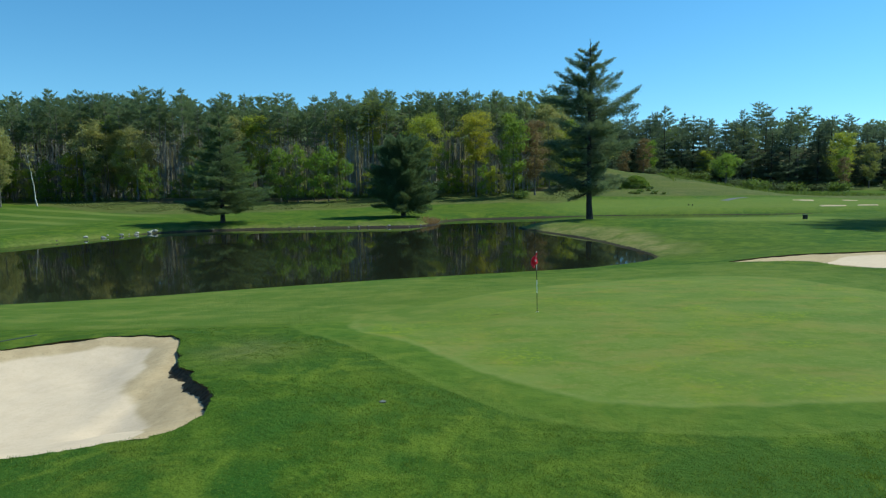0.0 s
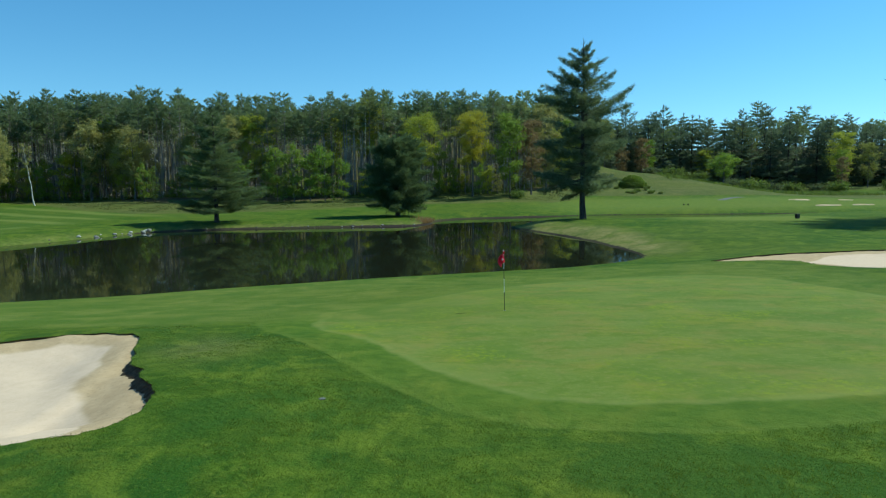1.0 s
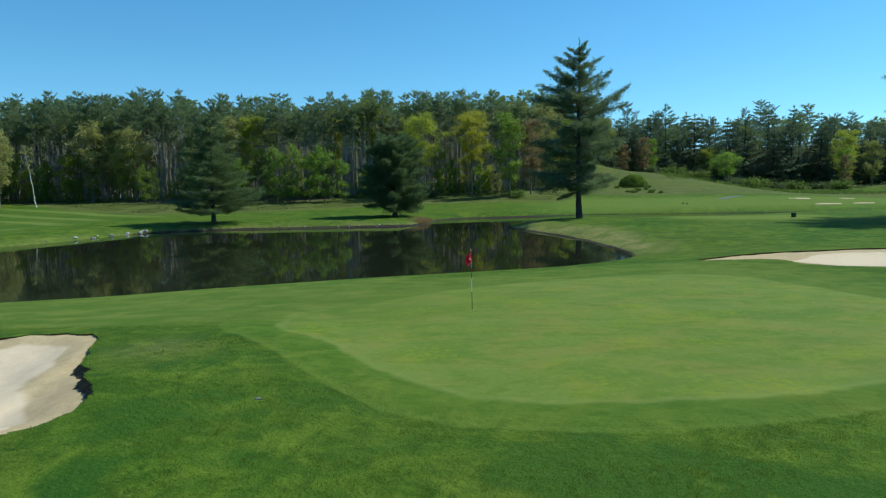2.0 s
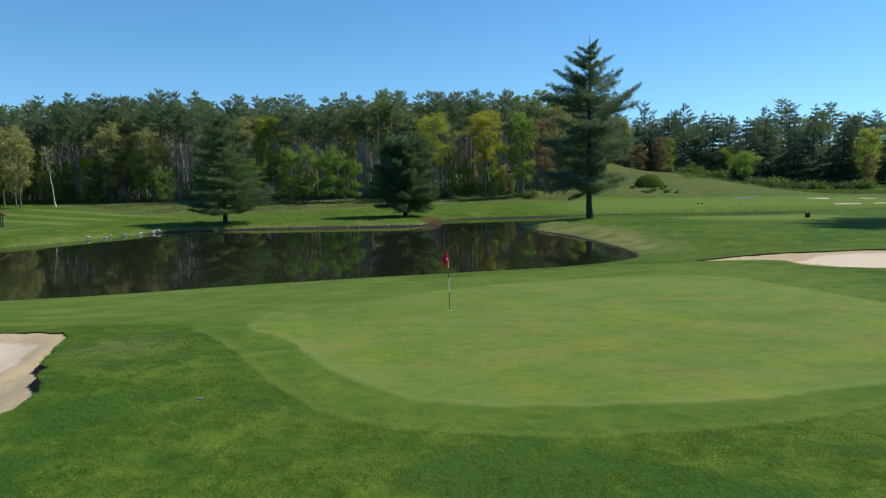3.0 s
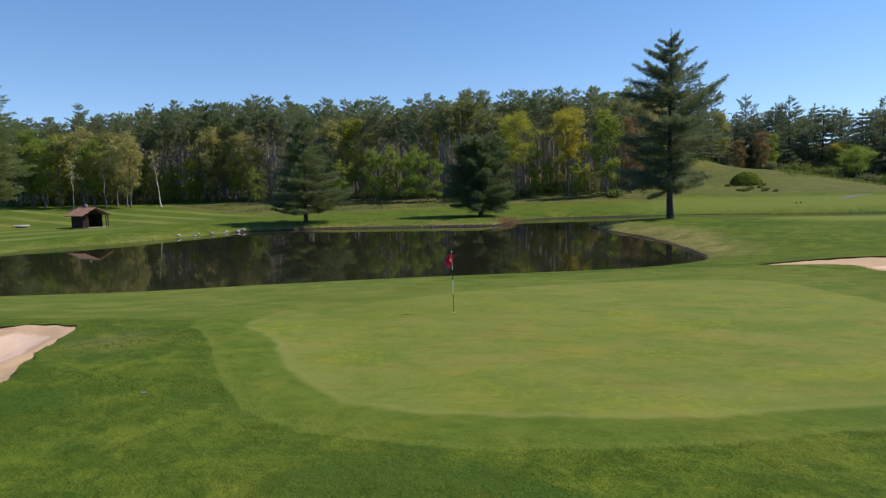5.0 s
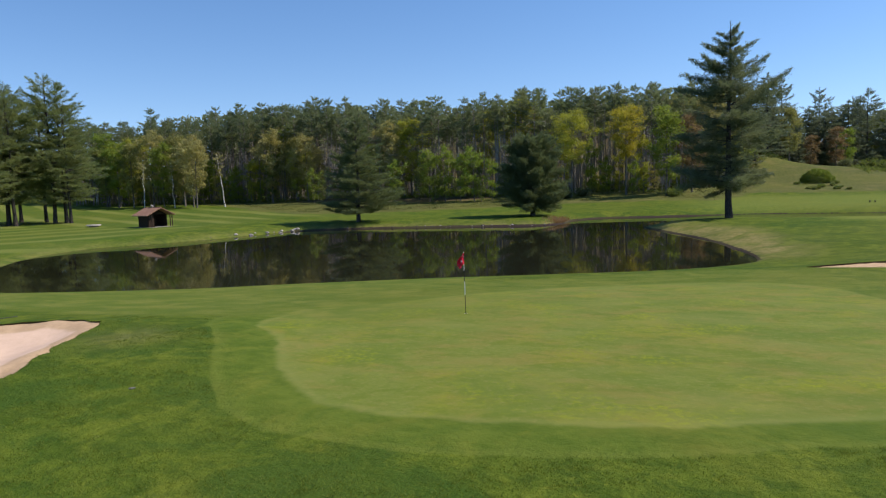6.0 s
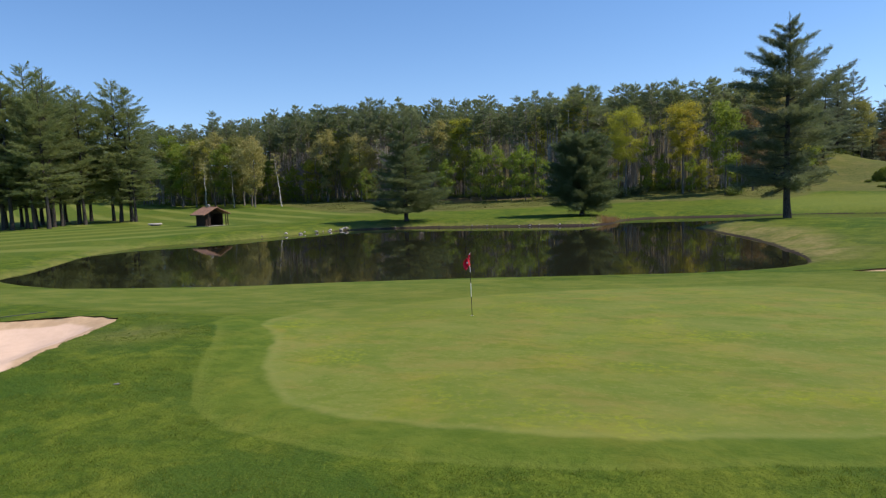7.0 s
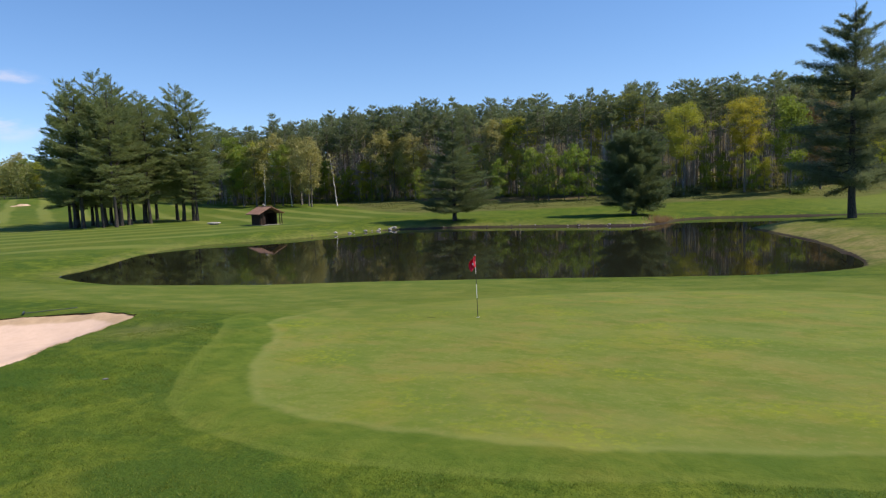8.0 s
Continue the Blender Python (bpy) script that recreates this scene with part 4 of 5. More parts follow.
for i, sd in enumerate((75, 76)):
    deep.append(tree_thing("white_pine", conifer(sd, 29, 0.12, 6.4, 0.32, 19, 9, 23, 0.74, GROVE_TOP, -0.05, 0.7, 0.18, 0.03, 0.1, 0.13, 6, (), (0.4, 1.2), 0.12, 0.4, (4, 3)),
                           BARK_PINE, HAZE_LEAF, "tall dark pine in the woods beyond the mound", "tree", "far pines"))
leafy = []
for i, (sd, mat, word) in enumerate(((81, FRESH_LEAF, "fresh green"), (82, TAN_LEAF, "tan and pale green"), (83, LIME_LEAF, "yellow-green"), (84, BUD_LEAF, "reddish brown budding"), (85, OLIVE_LEAF, "soft olive green"))):
    leafy.append(tree_thing("maple", broadleaf(sd, 15, 0.2, 3.9, 0.16, 26, 7000, 0.34), BARK_GREY, mat, word + " spring tree at the edge of the woods", "tree", "spring trees"))
saplings = []
for i, (sd, mat) in enumerate(((91, FRESH_LEAF), (92, LIME_LEAF), (93, SHRUB_LEAF), (94, TAN_LEAF))):
    saplings.append(tree_thing("sapling", broadleaf(sd, 7, 0.06, 2.4, 0.07, 16, 2700, 0.25, up=0.95), BARK_GREY, mat, "young leafy sapling under the pines", "tree", "saplings"))
used = set()


def plant(kind, x, y, size=1.0, tall=None, turn=None):
    turn = rng.uniform(0, 360) if turn is None else turn
    if kind.name not in used:
        used.add(kind.name)
        stand(kind, x, y, turn, size)
        kind.scale = (size, size, tall or size)
        return kind
    return again(kind, x, y, turn, size, tall=tall)


def edge_line(s):
    """Front of the woods, along its length."""
    xs = [-235, -190, -150, -112, -92, -70, -45, -20, 0, 14, 28, 45, 62, 85, 120, 160, 215]
    ys = [150, 158, 160, 172, 170, 166, 158, 156, 160, 158, 176, 205, 236, 244, 250, 250, 245]
    return np.interp(s, xs, ys)


for row in range(4):
    x = -150.0 + row
    while x < 32:
        yy = edge_line(x) + 2 + row * 5.5 + rng.uniform(-2.2, 2.2)
        s = rng.uniform(0.76, 1.02) + 0.01 * row
        plant(pines[rng.integers(0, 5)], x, yy, s * rng.uniform(0.85, 1.1), s * (1.0 + 0.17 * step_up(40, 80, -x) - 0.12 * step_up(122, 145, -x)))
        x += rng.uniform(2.5, 4.6) + row * 0.35
for row in range(3):
    x = 34.0 + row * 2
    while x < 205:
        yy = edge_line(x) + 4 + row * 8 + rng.uniform(-3, 3)
        s = rng.uniform(0.92, 1.18) - 0.18 * step_up(28, 40, x) * (1 - step_up(60, 75, x)) - 0.2 * step_up(145, 165, x)
        if row == 1 or rng.random() < 0.3:
            plant(deep[rng.integers(0, 2)], x, yy, s * rng.uniform(0.8, 1.15), s * rng.uniform(0.84, 1.0))
        else:
            plant((spires * 2 + pines[:1])[rng.integers(0, 5)], x, yy, s * rng.uniform(1.1, 1.6), s * rng.uniform(0.95, 1.14))
        x += rng.uniform(4.6, 7.4) + (5 if row == 1 else 0)

for x, y, s in ((-147, 168, 0.95), (-151, 171, 1.0), (-156, 169, 0.92), (-161, 173, 0.96), (-167, 171, 0.9), (-154, 177, 1.05), (-163, 179, 1.05)):
    plant(pines[rng.integers(0, 5)], x, y, s * 1.15, s)
for x, y, s in ((58, 238, 0.76), (63, 243, 0.8), (67, 240, 0.78), (71, 246, 0.82), (61, 249, 0.84)):
    plant(deep[rng.integers(0, 2)], x, y, s, s * 0.96)

# spring trees placed one by one along the edge: kind, place, height
SPRING = [(4, -139, 160, 19), (0, -133, 158, 20), (4, -127, 157, 20), (1, -121, 158, 21), (0, -116, 156, 19), (4, -110, 157, 18), (2, -136, 162, 20), (1, -105, 154, 19), (4, -113, 161, 22), (1, -88, 166, 20), (4, -82, 169, 20), (1, -76, 164, 18),
          (0, 15.5, 151.0, 20.5), (3, 21.0, 156.0, 18.0), (1, -95, 176, 22), (1, -101, 150, 17), (4, -86, 174, 22), (0, -112, 172, 14), (4, -122, 168, 22), (2, -131, 165, 22),
          (0, -140, 162, 23), (4, -150, 160, 22), (2, -160, 158, 17), (0, -172, 156, 16), (1, -185, 160, 18), (4, -200, 165, 17), (0, -215, 170, 16), (2, -235, 160, 15),
          (0, -250, 165, 16), (1, -265, 170, 17), (2, -56, 162, 15), (1, -50, 158, 19), (2, -45, 160, 21), (0, -90, 176, 24), (4, 20, 173, 24), (4, 26, 175, 24), (1, -80, 165, 13), (4, -62, 163, 17), (4, -30, 157, 12), (2, 30, 168, 17), (0, 34, 178, 19), (1, 26, 166, 21),
          (3, 66, 222, 14), (3, 60, 225, 12), (0, 72, 236, 17), (4, 52, 215, 18), (2, 96, 246, 16), (0, 138, 232, 15), (2, 143, 240, 22), (4, 150, 236, 18), (3, 135, 226, 12),
          (1, 166, 246, 20), (4, 176, 244, 18), (3, 186, 246, 19), (0, 170, 236, 9), (2, -27, 170, 22), (1, -75, 168, 14), (0, 88, 262, 24), (4, 118, 262, 25)]
for k, x, y, h in SPRING:
    plant(leafy[k], x, y, h / 15 * rng.uniform(0.85, 1.05), h / 15)
gold = tree_thing("maple", broadleaf(86, 20.5, 0.45, 4.9, 0.2, 30, 13000, 0.30, up=0.6, top=0.6), BARK_GREY, GOLD_LEAF, "golden yellow spring maple before dark pines", "tree")
stand(gold, 7.2, 154.0)
lime = tree_thing("maple", broadleaf(90, 20.8, 0.40, 5.6, 0.2, 32, 13000, 0.30, up=0.5, top=0.55), BARK_GREY, LIME_LEAF, "bright yellow-green spring maple before dark pines", "tree", "bright maples")
stand(lime, -4.6, 152.5)
again(lime, -18.0, 163.0, 140, 0.95, tall=1.2)
birch = tree_thing("birch", broadleaf(87, 17, 0.55, 2.2, 0.16, 10, 500, 0.4, lean=0.09), BARK_WHITE, TAN_LEAF, "leaning white birch with a pale bare trunk", "tree")
stand(birch, -93.5, 151.5, 0, 0.92)
birch.rotation_euler = (0, radians(-7), 0)
again(birch, -117.5, 150.0, 130, 0.8)
again(birch, -109.5, 152.0, 250, 0.75)
round_tree = tree_thing("apple_tree", broadleaf(88, 9.6, 0.30, 5.2, 0.22, 26, 10000, 0.30, stems=2, up=0.6), BARK_GREY, FRESH_LEAF, "round low green tree on the grassy mound", "tree")
stand(round_tree, 83.5, 198.7)

for i in range(95):
    x = rng.uniform(-150, 30)
    if -62 < x < 4 and rng.random() < 0.5:
        continue
    t = rng.uniform(0, 1)
    plant(saplings[rng.choice([0, 0, 1, 2, 3])], x, edge_line(x) + rng.uniform(-4.0, 3.5), 0.6 + 0.6 * t, 0.6 + 1.7 * t * t)

for x, y, h in ((-69, 153.5, 9), (-66, 152, 6), (-37, 149.5, 12), (-33, 148.5, 13), (-29.5, 149, 11), (-26, 148, 12.5), (-22, 149, 9.5), (-40, 151, 8), (-56, 152, 9), (-15, 148, 6), (-46, 151, 10), (-35, 147, 6), (-24, 146.5, 5)):
    plant(saplings[0 if h > 8 else 2], x, y, h / 7 * 0.85, h / 7)

# woods further back, too many to count
back = Shape()
trunks = Shape()
for i in range(440):
    if i < 130:
        x = rng.uniform(-160, 40)
        y = edge_line(x) + rng.uniform(24, 60)
    elif i < 210:
        x = rng.uniform(40, 230)
        y = edge_line(x) + rng.uniform(26, 45)
    elif i >= 340:
        x = rng.uniform(-215, -115)
        y = edge_line(x) + rng.uniform(14, 45)
    else:
        x = rng.uniform(-380, -190)
        y = rng.uniform(165, 215) - 0.12 * (x + 190)
    tall = rng.uniform(19, 23.5) * (0.75 if x < -150 else 1.15 if x < -60 else 1.0)
    z0 = height(x, y)
    tall = max(8.0, tall - 0.85 * max(0.0, z0 - 2.5))
    trunks.tube([(x, y, z0 - 0.2), (x + rng.normal() * 0.3, y, z0 + tall * 0.95)], [0.2, 0.04], 5)
    n = 150 if i < 340 else 240
    u = rng.uniform(0.25, 1, n) ** 0.6 if i < 340 else rng.uniform(0.02, 1, n)
    a = rng.uniform(0, 6.28, n)
    r = (0.4 + 3.0 * np.interp(u, [0, 0.2, 0.6, 1], [0.7, 0.8, 1, 0.18])) * np.sqrt(rng.uniform(0.05, 1, n))
    b = np.column_stack((x + r * np.cos(a), y + r * np.sin(a), z0 + tall * (0.05 + 0.93 * u)))
    w = np.column_stack((np.cos(a), np.sin(a), rng.uniform(-0.2, 0.9, n)))
    back.blades(b, w, rng.uniform(0.8, 1.7, n), rng.uniform(0.2, 0.4, n), rng)
tagged(new("far_woods", back.mesh("far_woods", FOREST_LEAF)), "dense dark pine woods further back", "woods", kind="stuff")
tagged(new("far_trunks", trunks.mesh("far_trunks", BARK_PINE)), "dim trunks of the woods further back", "woods", kind="stuff")
under = Shape()
n = 52000
ux = rng.uniform(-215, 205, n)
uy = edge_line(ux) - 1 + 26 * rng.uniform(0, 1, n) ** 1.3
lump = np.array([noise.noise((a * 0.12, b * 0.12, 7.0)) for a, b in zip(ux, uy)])
uz = land(ux, uy)[0] + np.maximum(0.1, rng.uniform(0, 1, n) ** 1.8 * (0.9 + 2.6 * lump) * (1 + 1.2 * step_up(50, 80, ux)))
under.blades(np.column_stack((ux, uy, uz)), rng.normal(size=(n, 3)) + [0, 0, 0.4], rng.uniform(0.3, 0.75, n), rng.uniform(0.1, 0.22, n), rng)
tagged(new("undergrowth", under.mesh("undergrowth", SHRUB_LEAF)), "tangled green and brown undergrowth among the trunks", "undergrowth", kind="stuff")

# thin pale stems between the pines, too many to count
stems = Shape()
for i in range(1300):
    x = rng.uniform(-150, 32)
    y = edge_line(x) + rng.uniform(-0.5, 20)
    h = rng.uniform(8, 20)
    z0 = height(x, y)
    lean = rng.normal(size=2) * 0.5
    r = rng.uniform(0.05, 0.13)
    stems.tube([(x, y, z0 - 0.2), (x + lean[0] * 0.4, y + lean[1] * 0.4, z0 + h * 0.5), (x + lean[0], y + lean[1], z0 + h)], [r, r * 0.8, r * 0.3], 5)
    for _ in range(9):
        hz_ = h * rng.uniform(0.35, 0.98)
        a = rng.uniform(0, 6.28)
        ln_ = rng.uniform(0.6, 1.8)
        q = np.array([x + lean[0] * hz_ / h, y + lean[1] * hz_ / h, z0 + hz_])
        stems.tube([q, q + np.array([math.cos(a) * ln_, math.sin(a) * ln_, ln_ * 0.6])], [0.03, 0.008], 3)
tagged(new("bare_saplings", stems.mesh("bare_saplings", BARK_PALE)), "thin grey leafless stems crowded between the pines", "saplings", kind="stuff")

# soft leafy woods far beyond the grove
soft = Shape()
for i in range(110):
    x = rng.uniform(-360, -195)
    y = rng.uniform(150, 175) - 0.16 * (x + 195)
    z0 = height(x, y)
    h, r = rng.uniform(8, 15), rng.uniform(3, 5)
    n = 650
    v = rng.normal(size=(n, 3))
    v /= np.linalg.norm(v, axis=1)[:, None]
    b = np.array([x, y, z0 + h * 0.52]) + v * np.array([r, r, h * 0.5]) * rng.uniform(0.55, 1.05, (n, 1))
    soft.blades(b, rng.normal(size=(n, 3)), rng.uniform(0.5, 0.95, n), rng.uniform(0.2, 0.32, n), rng)
tagged(new("far_leafy_woods", soft.mesh("far_leafy_woods", OLIVE_LEAF)), "soft yellow-green leafy woods in the far distance", "woods", kind="stuff")

# ---- flagstick ----
def lathe(rings, sides=16):
    """A turned solid: rings of (radius, z)."""
    bm = bmesh.new()
    loops = []
    for r, z in rings:
        loops.append([bm.verts.new((r * math.cos(2 * math.pi * i / sides), r * math.sin(2 * math.pi * i / sides), z)) for i in range(sides)])
    for a, b in zip(loops, loops[1:]):
        for i in range(sides):
            bm.faces.new((a[i], a[(i + 1) % sides], b[(i + 1) % sides], b[i]))
    bm.faces.new(loops[0][::-1])
    bm.faces.new(loops[-1])
    return bm


def block(sx, sy, sz, at=(0, 0, 0), bevel=0.0):
    bm = bmesh.new()
    bmesh.ops.create_cube(bm, size=1, matrix=Matrix.Translation(at) @ Matrix.Diagonal((sx, sy, sz, 1)))
    if bevel:
        bmesh.ops.bevel(bm, geom=list(bm.edges), offset=bevel, segments=2, affect="EDGES")
    return bm


BLACK = plain_material("black_paint", (0.012, 0.012, 0.013), (0.02, 0.02, 0.021), 20, 0.45, 0.4, dist=0.001)
WHITE = plain_material("white_paint", (0.72, 0.72, 0.70), (0.80, 0.80, 0.78), 20, 0.4, 0.4, dist=0.001)
RED = plain_material("red_nylon", (0.62, 0.012, 0.03), (0.72, 0.02, 0.045), 30, 0.6, 0.3, dist=0.002)
fx, fy = 3.4, 23.6
fz = height(fx, fy)
flag = tagged(new("flagstick"), "black and white flagstick with a limp red flag in the hole", "flagstick")
flag.location = (fx, fy, fz)
flag.rotation_euler = (0, radians(-0.8), 0)
for z0, z1, r, m, word in ((-0.1, 0.66, 0.011, BLACK, "black band"), (0.66, 1.13, 0.011, WHITE, "white band"), (1.13, 1.5, 0.011, BLACK, "black band"), (1.5, 2.13, 0.010, WHITE, "white band")):
    part("pole", lathe([(r, z0), (r, z1)], 12), m, flag, word)
part("cap", lathe([(0.010, 2.13), (0.013, 2.135), (0.012, 2.15), (0.004, 2.158)], 12), WHITE, flag)
bm = bmesh.new()
cols, rows_n = 16, 14
gridv = []
for i in range(cols + 1):
    u = i / cols
    col = []
    for j in range(rows_n + 1):
        v = j / rows_n
        # a limp cloth: folds hang from the upper hoist corner
        x = 0.035 - 0.27 * u * (0.45 + 0.55 * math.sin(v * 2.6 + 0.3)) - 0.02 * math.sin(9 * u + 3 * v)
        y = 0.055 * math.sin(11 * u + 1.2 * v) * (0.3 + u) + 0.02 * math.sin(5 * v) - 0.045
        z = 2.12 - 0.36 * v - 0.20 * u * (0.6 + 0.4 * u)
        col.append(bm.verts.new((x, y, z)))
    gridv.append(col)
for i in range(cols):
    for j in range(rows_n):
        f = bm.faces.new((gridv[i][j], gridv[i + 1][j], gridv[i + 1][j + 1], gridv[i][j + 1]))
        f.smooth = True
cloth = part("flag", bm, RED, flag, "limp folded red flag")
so = cloth.modifiers.new("cloth", "SOLIDIFY")
so.thickness = 0.004
bm = block(0.05, 0.003, 0.06, (-0.045, -0.125, 1.84), 0.001)
part("emblem", bm, WHITE, cloth, "small white printed patch")
part("cup", lathe([(0.054, -0.12), (0.054, 0.006), (0.05, 0.006), (0.05, -0.1)], 24), WHITE, flag)

# ---- sprinkler head ----
sx, sy = -1.05, 12.85
sp = tagged(new("sprinkler_head"), "small round grey sprinkler lid set in the rough", "sprinkler")
sp.location = (sx, sy, height(sx, sy))
GREY = plain_material("grey_plastic", (0.11, 0.11, 0.11), (0.17, 0.17, 0.17), 30, 0.6, 0.35, dist=0.001)
sp.scale = (0.8, 0.8, 0.8)
part("lid", lathe([(0.075, -0.05), (0.075, 0.012), (0.065, 0.018), (0.02, 0.02)], 20), GREY, sp)
part("ring", lathe([(0.09, -0.05), (0.09, 0.008), (0.078, 0.01)], 20), BLACK, sp)

# ---- shelter on the far bank ----
BROWN = plain_material("dark_brown_boards", (0.022, 0.014, 0.010), (0.046, 0.029, 0.020), 5, 0.8, 0.2)
SHINGLE = plain_material("weathered_brown_shingles", (0.20, 0.11, 0.075), (0.33, 0.20, 0.14), 7, 0.9, 0.15)
hut = tagged(new("shelter"), "small dark brown timber shelter with a brown gable roof", "shelter")
hut.location = (-67.0, 92.5, height(-67.0, 92.5) - 0.03)
hut.rotation_euler = (0, 0, radians(72))
hut.scale = (0.9, 0.9, 0.92)
W, D, HH = 3.6, 3.0, 2.25
for name, sx_, sy_, px_, py_ in (("wall", W, 0.12, 0, D / 2), ("wall", 0.12, D, -W / 2, 0), ("wall", 0.12, D, W / 2, 0), ("wall", W * 0.30, 0.12, -W * 0.35, -D / 2)):
    wl_ = part(name, block(sx_, sy_, HH, (px_, py_, HH / 2), 0.01), BROWN, hut)
    n = int(max(sx_, sy_) / 0.3)
    for i in range(n):
        o = (i + 0.5) / n - 0.5
        if sx_ > sy_:
            part("board", block(sx_ / n * 0.9, 0.03, HH * 0.98, (px_ + o * sx_, py_ + (0.075 if py_ > 0 else -0.075), HH / 2)), BROWN, wl_)
        else:
            part("board", block(0.03, sy_ / n * 0.9, HH * 0.98, (px_ + (0.075 if px_ > 0 else -0.075), py_ + o * sy_, HH / 2)), BROWN, wl_)
for px_, py_ in ((-W / 2, -D / 2 - 1.1), (W / 2, -D / 2 - 1.1), (W / 2 + 1.0, -D / 2 - 0.2)):
    part("post", block(0.14, 0.14, HH + 0.05, (px_, py_, (HH + 0.05) / 2), 0.01), BROWN, hut)
part("floor_slab", block(W + 0.5, D + 1.8, 0.1, (0, -0.5, 0.03), 0.01), STONE, hut)
for sgn in (-1, 1):
    bm = bmesh.new()
    run, over = W / 2 + 1.0, 1.3
    pts = [(0, -D / 2 - over, HH + 1.25), (0, D / 2 + 0.5, HH + 1.25), (sgn * run, D / 2 + 0.5, HH - 0.08), (sgn * run, -D / 2 - over, HH - 0.08)]
    top = [bm.verts.new(p) for p in pts]
    bot = [bm.verts.new((p[0], p[1], p[2] - 0.12)) for p in pts]
    bm.faces.new(top), bm.faces.new(bot[::-1])
    for i in range(4):
        bm.faces.new((top[i], bot[i], bot[(i + 1) % 4], top[(i + 1) % 4]))
    bmesh.ops.recalc_face_normals(bm, faces=bm.faces)
    roof = part("roof", bm, SHINGLE, hut, "weathered brown shingled slope")
    ln = D + over + 0.5
    slope = Vector((sgn * run, 0, -1.33))
    for r in range(9):
        t0 = (r + 0.5) / 9
        c = Vector((0, (0.5 - over) / 2, HH + 1.27)) + slope * t0
        bm = block(slope.length / 9 * 1.15, ln * 1.01, 0.03)
        ang = math.atan2(1.33, run) * sgn
        bm.transform(Matrix.Translation(c) @ Matrix.Rotation(ang + 0.03 * sgn, 4, "Y"))
        part("shingle_course", bm, SHINGLE, roof)
part("ridge", block(0.22, D + 1.9, 0.08, (0, -0.4, HH + 1.29), 0.02), SHINGLE, hut)
vent = part("vent", block(0.34, 0.34, 0.30, (0, -0.2, HH + 1.42), 0.02), STONE, hut, "small grey metal roof vent")
part("vent_cap", lathe([(0.30, HH + 1.56), (0.30, HH + 1.60), (0.05, HH + 1.74)], 8), STONE, vent)
for py_ in (-D / 2, D / 2):
    bm = bmesh.new()
    a = [bm.verts.new(p) for p in ((-W / 2, py_, HH), (W / 2, py_, HH), (0, py_, HH + 1.02))]
    b = [bm.verts.new((v.co.x, py_ + (0.06 if py_ < 0 else -0.06), v.co.z)) for v in a]
    bm.faces.new(a), bm.faces.new(b[::-1])
    for i in range(3):
        bm.faces.new((a[i], b[i], b[(i + 1) % 3], a[(i + 1) % 3]))
    bmesh.ops.recalc_face_normals(bm, faces=bm.faces)
    part("gable", bm, BROWN, hut)

# ---- stone slab ----
bench = tagged(new("stone_table"), "low round pale stone slab on the fairway edge", "stone slab")
bench.location = (-80.5, 94.0, height(-80.5, 94.0))
part("foot", lathe([(0.75, -0.05), (0.75, 0.24)], 24), STONE, bench)
part("slab", lathe([(1.12, 0.20), (1.2, 0.24), (1.2, 0.36), (1.12, 0.41)], 32), PALE_STONE, bench)

# ---- black box on the tee ----
boxo = tagged(new("tee_box_bin"), "square black bin standing on the tee", "bin")
boxo.location = (45.2, 83.4, height(45.2, 83.4))
boxo.rotation_euler = (0, 0, radians(20))
boxo.scale = (0.72, 0.72, 0.66)
part("body", block(0.66, 0.5, 0.75, (0, 0, 0.40), 0.03), BLACK, boxo)
part("lid", block(0.72, 0.56, 0.09, (0, 0, 0.82), 0.03), BLACK, boxo)

# ---- rake by the bunker ----
WOODG = plain_material("grey_green_rake_handle", (0.045, 0.065, 0.055), (0.08, 0.10, 0.085), 20, 0.6, 0.3, dist=0.001)
rake = tagged(new("bunker_rake"), "bunker rake with dark head lying on the grass", "rake")
rx, ry = -13.0, 18.25
rake.location = (rx, ry, height(rx, ry) + 0.03)
rake.rotation_euler = (0, 0, radians(55))
part("handle", block(1.75, 0.03, 0.03, (0.9, 0, 0.03), 0.008), WOODG, rake)
head = part("head", block(0.06, 0.6, 0.06, (0, 0, 0.05), 0.012), BLACK, rake)
for i in range(14):
    part("tine", block(0.012, 0.014, 0.09, (0.0, -0.28 + i * 0.043, -0.01)), BLACK, head)

# ---- stones along the far shore ----
def boulder(seed):
    bm = bmesh.new()
    bmesh.ops.create_icosphere(bm, subdivisions=2, radius=0.5)
    for v in bm.verts:
        n = noise.noise(v.co * 2.2 + Vector((seed * 3.1, 0, 0)))
        v.co *= 1 + 0.35 * n
        v.co.z *= 0.62
    me = bpy.data.meshes.new("rock")
    bm.to_mesh(me)
    bm.free()
    return me


